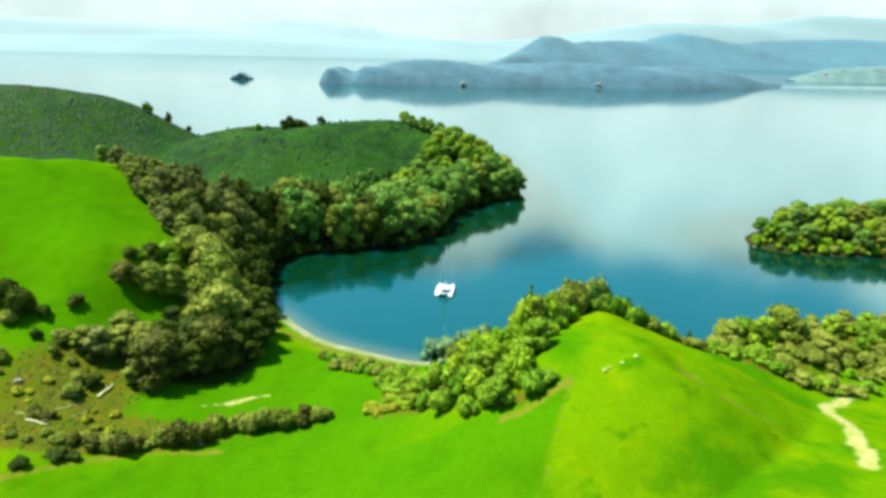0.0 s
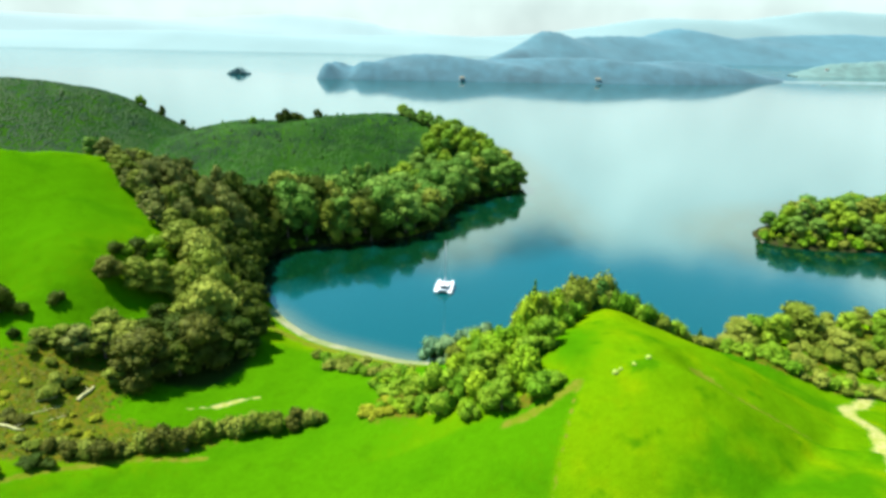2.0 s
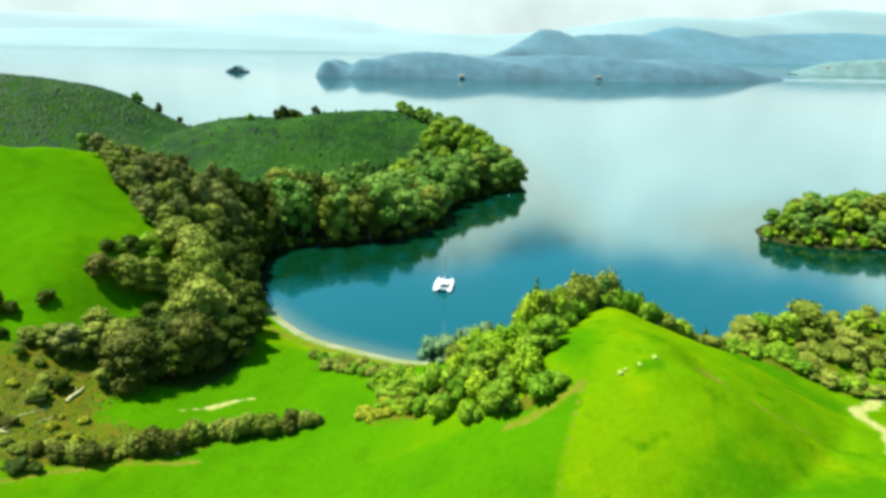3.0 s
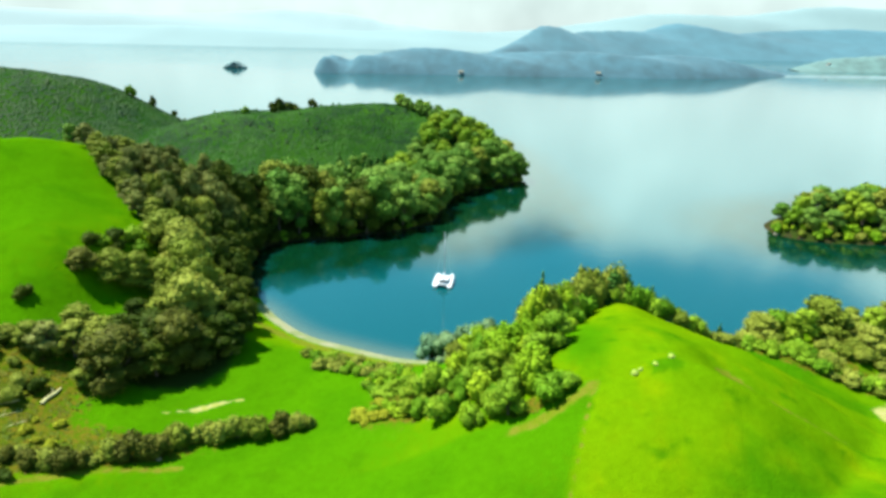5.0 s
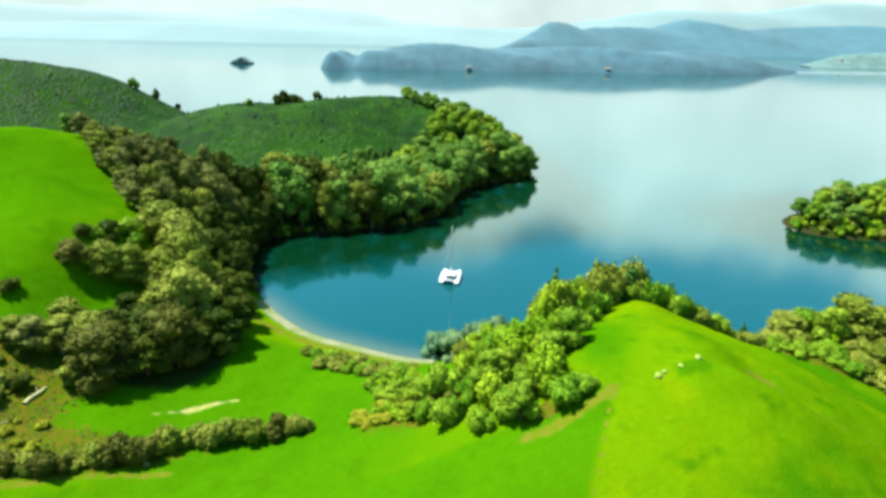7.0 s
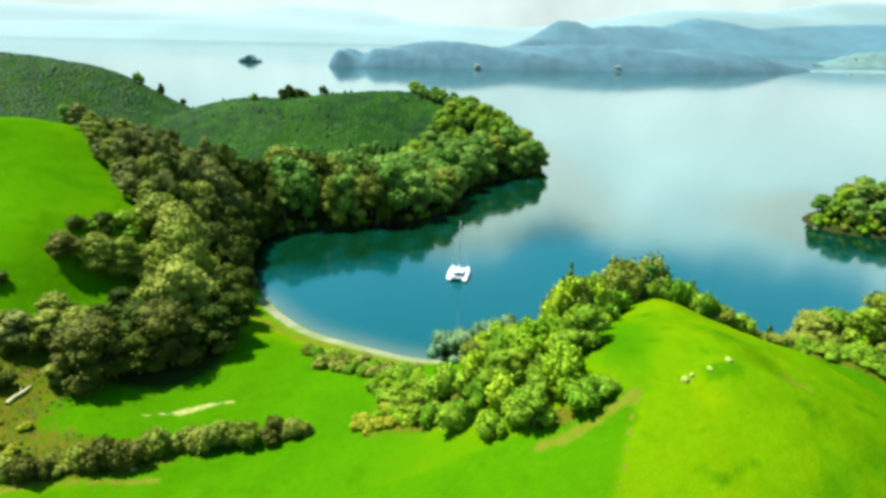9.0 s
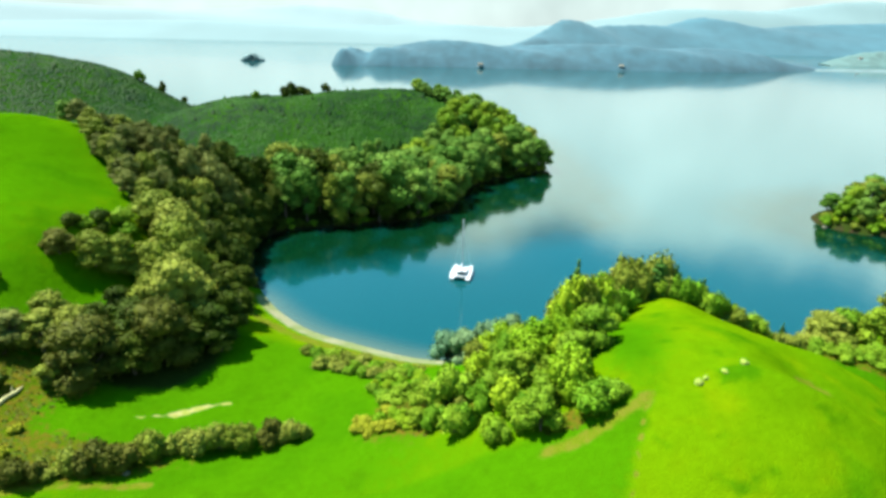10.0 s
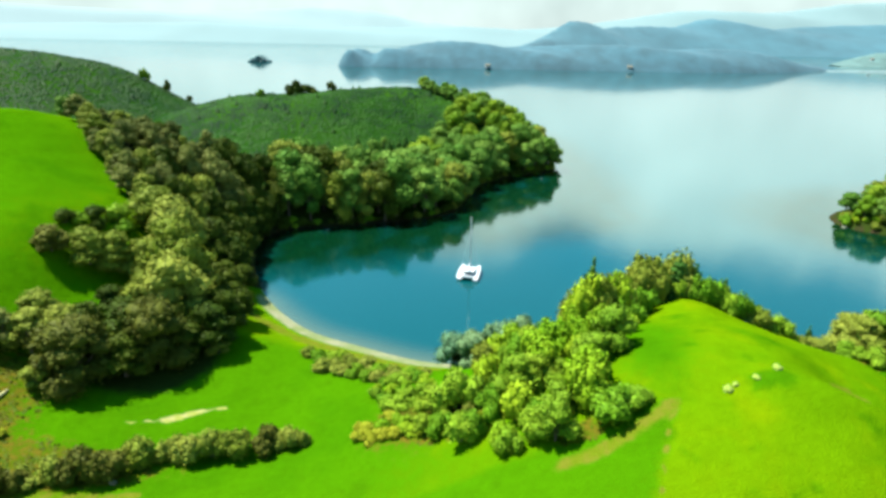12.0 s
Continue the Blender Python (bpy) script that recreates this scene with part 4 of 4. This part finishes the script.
def rough_tufts():
    """Tussocks of long grass, far too many to count, wherever the pasture is left rough."""
    r = np.random.RandomState(12)
    x, y = r.uniform(-100, 140, 190000), r.uniform(60, 128, 190000)
    keep = (rough_growth(x, y) * (1 + 0.4 * ripple(x, y, 8, 9)) > r.uniform(0.45, 1.9, len(x))) & (height(x, y) > 0.4)
    verts, faces = [], []
    for px, py in zip(x[keep], y[keep]):
        h, w, i, a0 = r.uniform(0.12, 0.4), r.uniform(0.2, 0.5), len(verts), r.uniform(0, 6.28)
        pz = ground_at(px, py) - 0.05
        lean = r.normal(0, 0.2, 2)
        verts += [(px + w * math.cos(a0 + k * 1.257) * (0.7 + 0.3 * (k % 2)), py + w * math.sin(a0 + k * 1.257), pz) for k in range(5)]
        verts.append((px + lean[0], py + lean[1], pz + h))
        faces += [(i + k, i + (k + 1) % 5, i + 5) for k in range(5)]
    me = mesh_of("rough_grass", verts, faces)
    me.materials.append(ROUGH_GRASS)
    tagged(new("rough_grass", me), "olive and tawny tussocks of long grass on ungrazed slopes", "grass", kind="stuff")


rough_tufts()


# ---- the yacht ----
def loft(rings):
    """A closed skin over rings of equally many points."""
    n = len(rings[0])
    verts = [p for ring in rings for p in ring]
    faces = [(a * n + k, a * n + (k + 1) % n, (a + 1) * n + (k + 1) % n, (a + 1) * n + k) for a in range(len(rings) - 1) for k in range(n)]
    faces += [tuple(range(n))[::-1], tuple((len(rings) - 1) * n + k for k in range(n))]
    return verts, faces


def box_bm(x0, x1, y0, y1, z0, z1, bevel=0.05):
    bm = bmesh.new()
    bmesh.ops.create_cube(bm, size=1, matrix=Matrix.Translation(((x0 + x1) / 2, (y0 + y1) / 2, (z0 + z1) / 2)) @ Matrix.Diagonal((x1 - x0, y1 - y0, z1 - z0, 1)))
    bmesh.ops.bevel(bm, geom=bm.edges[:], offset=bevel, segments=2, affect="EDGES")
    return bm


def rod(points, radius, sides=8):
    v, f = [], []
    tube(v, f, points, [radius] * len(points), sides)
    return mesh_of("rod", v, f)


def yacht(x, y, turn):
    root = tagged(new("catamaran"), "white sailing catamaran with a bare mast moored on the lake", "sailboat")
    for side in (-1, 1):
        rings = []
        for s in np.linspace(0, 1, 11):
            w = 0.72 * min(1, (1 - s) * 2.6 + 0.06) ** 0.6 * (0.9 + 0.1 * min(1, s * 4))
            deck = 1.15 + 0.35 * s
            stern = 0.55 if s < 0.04 else 1
            ring = [(w, deck * stern), (w * 0.96, 0.35), (w * 0.6, -0.35), (-w * 0.6, -0.35), (-w * 0.96, 0.35), (-w, deck * stern)]
            rings.append([(side * 2.15 + a, -5 + s * 10, b) for a, b in ring])
        v, f = loft(rings)
        part("hull", mesh_of("hull", v, f, False), GELCOAT, root)
    part("bridge_deck", box_bm(-1.7, 1.7, -4.5, 1.6, 0.62, 1.22, 0.08), GELCOAT, root)
    cabin = []
    for z, w, y0, y1 in ((1.2, 1.95, -1.6, 2.1), (1.55, 1.9, -1.6, 1.9), (1.95, 1.6, -1.5, 1.1), (2.1, 1.4, -1.4, 0.8)):
        cabin.append([(-w, y0, z), (w, y0, z), (w, y1 - 0.5, z), (w * 0.6, y1, z), (-w * 0.6, y1, z), (-w, y1 - 0.5, z)])
    v, f = loft(cabin)
    saloon = part("saloon", mesh_of("saloon", v, f, False), GELCOAT, root)
    for side in (-1, 1):
        part("window", box_bm(side * 1.76 - 0.05, side * 1.76 + 0.05, -1.2, 1.0, 1.6, 1.86, 0.02), DARK_GLASS, saloon, "dark tinted cabin window")
    part("window", box_bm(-1.1, 1.1, -1.62, -1.54, 1.35, 1.9, 0.02), DARK_GLASS, saloon, "dark tinted cabin window")
    part("cockpit_roof", box_bm(-1.6, 1.6, -3.7, -1.3, 2.3, 2.4, 0.04), GELCOAT, root)
    for side in (-1, 1):
        part("roof_post", rod([(side * 1.45, -3.5, 1.2), (side * 1.45, -3.5, 2.32)], 0.05), ALLOY, root)
    part("foredeck", box_bm(-1.6, 1.6, 1.5, 4.0, 0.85, 1.2, 0.06), GELCOAT, root, "white solid foredeck between the hulls")
    part("cross_beam", rod([(-2.2, 4.2, 1.15), (2.2, 4.2, 1.15)], 0.09), ALLOY, root)
    part("mast", rod([(0, 0.9, 1.9), (0, 0.85, 9), (0, 0.75, 16.2)], 0.1, 10), ALLOY, root)
    part("boom", rod([(0, 0.8, 3.0), (0, -3.9, 3.1)], 0.1), ALLOY, root)
    part("sail_cover", rod([(0, 0.7, 3.2), (0, -1.5, 3.28), (0, -3.8, 3.22)], 0.2), CANVAS, root, "pale stowed sail")
    for side in (-1, 1):
        part("spreader", rod([(0, 0.85, 8.6), (side * 0.9, 0.6, 8.7)], 0.03, 6), ALLOY, root)
        part("shroud", rod([(side * 2.7, -0.2, 1.2), (side * 0.9, 0.6, 8.7), (0, 0.78, 14.2)], 0.02, 5), ALLOY, root)
        part("guard_rail", rod([(side * 2.75, -4.8, 1.75), (side * 2.75, 0, 1.95), (side * 2.6, 3.5, 2.0)], 0.02, 5), ALLOY, root)
        part("rudder", box_bm(side * 2.15 - 0.03, side * 2.15 + 0.03, -5.2, -4.95, -0.3, 0.5, 0.01), DARK_GLASS, root)
    part("forestay", rod([(0, 4.2, 1.2), (0, 0.78, 14.6)], 0.03, 5), ALLOY, root)
    root.matrix_basis = pose(x, y, 0, 0, 0, turn) @ Matrix.Diagonal((0.95, 0.82, 0.95, 1))


yacht(11.5, 160.5, -12)


# ---- distance ----
def far_hill(name, line, material, label, foot=0.0, rough=0.03, seed=1, shape=1.5, lumps=0.0, close=8, across=25):
    """A long hill: the line gives x, y, height and half-depth along its crest. lumps: the height of tree tops that cover it."""
    pts = curved(line, close)
    rows = []
    u = np.linspace(-1, 1, across)
    for k, (x, y, h, w) in enumerate(pts):
        q = k * 8 / close
        lump = 1 + rough * math.sin(q * 0.9 + seed) + rough * math.sin(q * 2.3 + seed * 3)
        lump_u = 1 + 0.12 * np.sin(u * 5 + q * 0.35 + seed) * (1 - u**2)
        row = []
        for v, l in zip(u, lump_u):
            px, py, pz = x + v * w * 0.15, y + v * w, foot - 4 + (h * lump + 4) * (1 - abs(v) ** shape) * l
            if lumps and pz > -3:
                n = noise.noise(Vector((px, py, seed)) * 0.11) + 0.8 * noise.noise(Vector((px, py, seed)) * 0.03)
                pz += lumps * (0.6 + n)
            row.append((px, py, pz))
        rows.append(row)
    verts = [p for row in rows for p in row]
    n = len(u)
    faces = [(a * n + k, a * n + k + 1, (a + 1) * n + k + 1, (a + 1) * n + k) for a in range(len(rows) - 1) for k in range(n - 1)]
    me = mesh_of(name, verts, faces)
    me.materials.append(material)
    return tagged(new(name, me), label, "hill", kind="structure")


def far_wood(name, spots, material, label, seed):
    """Clumped tree tops far off: x, y, foot, height."""
    r = np.random.RandomState(seed)
    verts, faces = [], []
    bv, bf = BALL1
    for x, y, z, t in spots:
        w, i = t * r.uniform(0.4, 0.6), len(verts)
        v = bv * np.array([w, w, t * 0.55]) * r.uniform(0.75, 1.2, (len(bv), 1)) + (x, y, z + t * 0.5)
        verts += list(v)
        faces += [tuple(i + q for q in f) for f in bf]
    me = mesh_of(name, verts, faces)
    me.materials.append(material)
    return tagged(new(name, me), label, "woods", kind="stuff")


HEAD = [(-140, 1040, 10, 24), (-122, 1045, 27, 34), (-88, 1050, 17, 40), (-62, 1060, 28, 50), (0, 1075, 33, 65), (80, 1085, 36, 75), (200, 1085, 32, 80), (330, 1085, 34, 80),
        (450, 1085, 33, 80), (560, 1100, 26, 70), (650, 1130, 13, 50), (720, 1150, 3, 40)]
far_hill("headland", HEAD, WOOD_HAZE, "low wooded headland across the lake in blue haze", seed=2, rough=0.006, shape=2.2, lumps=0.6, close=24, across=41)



def islet_woods():
    r = np.random.RandomState(9)
    spots = []
    for u in np.linspace(-1, 1, 90):
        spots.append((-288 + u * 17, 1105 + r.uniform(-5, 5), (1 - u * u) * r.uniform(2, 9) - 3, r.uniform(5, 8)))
    far_wood("islet", spots, LEAF_FAR_HAZE, "tiny wooded islet far out on the lake", 6)


islet_woods()
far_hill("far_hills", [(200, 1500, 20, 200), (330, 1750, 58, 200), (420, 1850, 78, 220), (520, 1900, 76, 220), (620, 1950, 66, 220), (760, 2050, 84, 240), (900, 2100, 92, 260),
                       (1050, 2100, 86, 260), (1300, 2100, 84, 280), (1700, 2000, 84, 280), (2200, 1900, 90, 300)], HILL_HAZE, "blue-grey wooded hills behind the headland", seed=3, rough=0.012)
far_hill("far_spur", [(850, 1330, 2, 60), (930, 1370, 16, 80), (1040, 1380, 33, 90), (1200, 1350, 36, 100), (1500, 1300, 38, 120)], HILL_PALE_HAZE, "pale low hill at the edge of the bay", seed=5)
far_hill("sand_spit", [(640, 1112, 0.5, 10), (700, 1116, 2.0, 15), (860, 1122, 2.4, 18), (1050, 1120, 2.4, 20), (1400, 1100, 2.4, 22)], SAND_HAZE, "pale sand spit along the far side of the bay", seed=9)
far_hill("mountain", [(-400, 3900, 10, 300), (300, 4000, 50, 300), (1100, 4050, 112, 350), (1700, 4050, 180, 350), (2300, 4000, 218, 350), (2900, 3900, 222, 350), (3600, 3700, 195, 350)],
         HILL_FAR_HAZE, "pale blue mountain ridge on the horizon", seed=7, rough=0.01)
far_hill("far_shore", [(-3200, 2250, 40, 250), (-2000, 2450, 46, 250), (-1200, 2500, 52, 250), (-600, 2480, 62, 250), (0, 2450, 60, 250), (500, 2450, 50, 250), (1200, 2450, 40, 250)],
         HILL_FAR_HAZE, "pale hazy hills along the far shore", seed=8, rough=0.02)
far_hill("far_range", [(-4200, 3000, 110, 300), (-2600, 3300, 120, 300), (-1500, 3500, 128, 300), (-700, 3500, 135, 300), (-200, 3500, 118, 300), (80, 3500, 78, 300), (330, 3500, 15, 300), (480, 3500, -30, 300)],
         HILL_FAINT_HAZE, "faint range fading into white haze", seed=11, rough=0.02)


# ---- loose things on the ground ----
def fallen_log(x, y, turn, long, thick, label):
    """A barkless trunk with a broken stub, half sunk in the grass."""
    root = tagged(new("fallen_log"), label, "log")
    v, f = [], []
    tube(v, f, [(-long / 2, 0, 0), (-long * 0.2, 0.12, thick * 0.25), (long * 0.2, -0.1, thick * 0.2), (long / 2, 0.1, 0.05)], [thick, thick * 0.9, thick * 0.75, thick * 0.4], 9)
    part("trunk", mesh_of("trunk", v, f), DEAD_WOOD, root)
    v, f = [], []
    tube(v, f, [(long * 0.1, 0, thick * 0.3), (long * 0.2, 0.5, thick * 1.6), (long * 0.3, 0.9, thick * 2.0)], [thick * 0.4, thick * 0.25, 0.04], 6)
    part("branch", mesh_of("branch", v, f), DEAD_WOOD, root)
    slope = math.degrees(math.atan2(ground_at(x + math.cos(radians(turn)), y + math.sin(radians(turn))) - ground_at(x - math.cos(radians(turn)), y - math.sin(radians(turn))), 2))
    root.matrix_basis = pose(x, y, ground_at(x, y) + thick * 0.35, 0, -slope, turn)


def boulder(x, y, size, seed, label, material=None):
    r = np.random.RandomState(seed)
    v, f = BALL2
    bend = np.array([noise.noise(Vector(p * 1.3) + Vector((seed, 0, 0))) for p in v])
    me = mesh_of("boulder", v * np.array([size, size * 0.8, size * 0.6]) * (1 + 0.35 * bend)[:, None], f, False)
    me.materials.append(material or STONE)
    ob = tagged(new("boulder", me), label, "boulder")
    ob.matrix_basis = pose(x, y, ground_at(x, y) + size * 0.2, 0, 0, r.uniform(0, 360))


DEAD_WOOD = plain("bleached_wood", (0.25, 0.24, 0.10), 0.95, grain=0.2, size=2, bump=0.5)
STONE = plain("pale_stone", (0.125, 0.11, 0.075), 0.95, grain=0.15, size=2, bump=0.6)
SHEEP_STONE = plain("sheep_stand_in", (0.135, 0.185, 0.018), 1.0, grain=0.15, size=2, bump=0.5)
fallen_log(-60.7, 91.6, 76, 4.6, 0.38, "bleached fallen trunk lying in rough grass")
fallen_log(-66, 88.5, 35, 3.5, 0.22, "thin grey fallen branch in bracken")
fallen_log(-65.4, 85.2, 40, 3.4, 0.1, "thin grey fallen branch in bracken")
fallen_log(-62.2, 84.6, 50, 3.6, 0.1, "thin grey fallen branch in bracken")
fallen_log(-63.8, 86.6, 46, 2.6, 0.09, "thin grey fallen branch in bracken")
fallen_log(-67.5, 80.2, -8, 4.5, 0.3, "pale fallen trunk on a bare bank")
boulder(-76, 90, 0.8, 3, "pale weathered boulder in bracken")
boulder(-38.6, 79, 0.5, 4, "small pale stone by the hedge")
boulder(-62.5, 76, 0.5, 5, "small pale stone by the hedge")
# pale stones added as stand-ins for the sheep on the spur
for x, y, size, seed in ((32.3, 70.3, 0.62, 11), (33.3, 70.8, 0.4, 12), (35.4, 70.9, 0.44, 13), (37.8, 71.4, 0.5, 14), (38.3, 72.5, 0.36, 15)):
    boulder(x, y, size, seed, "pale stone in place of a sheep in short grass on the spur", SHEEP_STONE)
boulder(138.5, 205, 1.0, 6, "dark shore rock at the island's edge")
boulder(134.5, 205.5, 0.8, 8, "dark shore rock at the island's edge")


def far_house(x, y, z, turn, roof_color):
    """A small pale house under a pitched roof."""
    root = tagged(new("house"), "small pale house among trees on the far shore", "house", "far houses")
    part("wall", box_bm(-5, 5, -3.5, 3.5, -2, 3.2, 0.05), HOUSE_WALL, root)
    v = [(-5.5, -4, 3.1), (5.5, -4, 3.1), (5.5, 4, 3.1), (-5.5, 4, 3.1), (-5.5, 0, 5.6), (5.5, 0, 5.6)]
    part("roof", mesh_of("roof", v, [(0, 1, 5, 4), (2, 3, 4, 5), (0, 4, 3), (1, 2, 5), (3, 2, 1, 0)], False), roof_color, root, "grey pitched roof")
    for k in (-2.4, 2.4):
        part("window", box_bm(k - 0.8, k + 0.8, -3.56, -3.48, 0.8, 2.2, 0.02), DARK_GLASS, root)
    root.matrix_basis = pose(x, y, z, 0, 0, turn) @ Matrix.Scale(0.75, 4)


for x, y, z, turn in ((92, 1012, 4, 10), (318, 1015, 5, -8), (905, 1300, 14, 20)):
    far_house(x, y, z, turn, STONE)
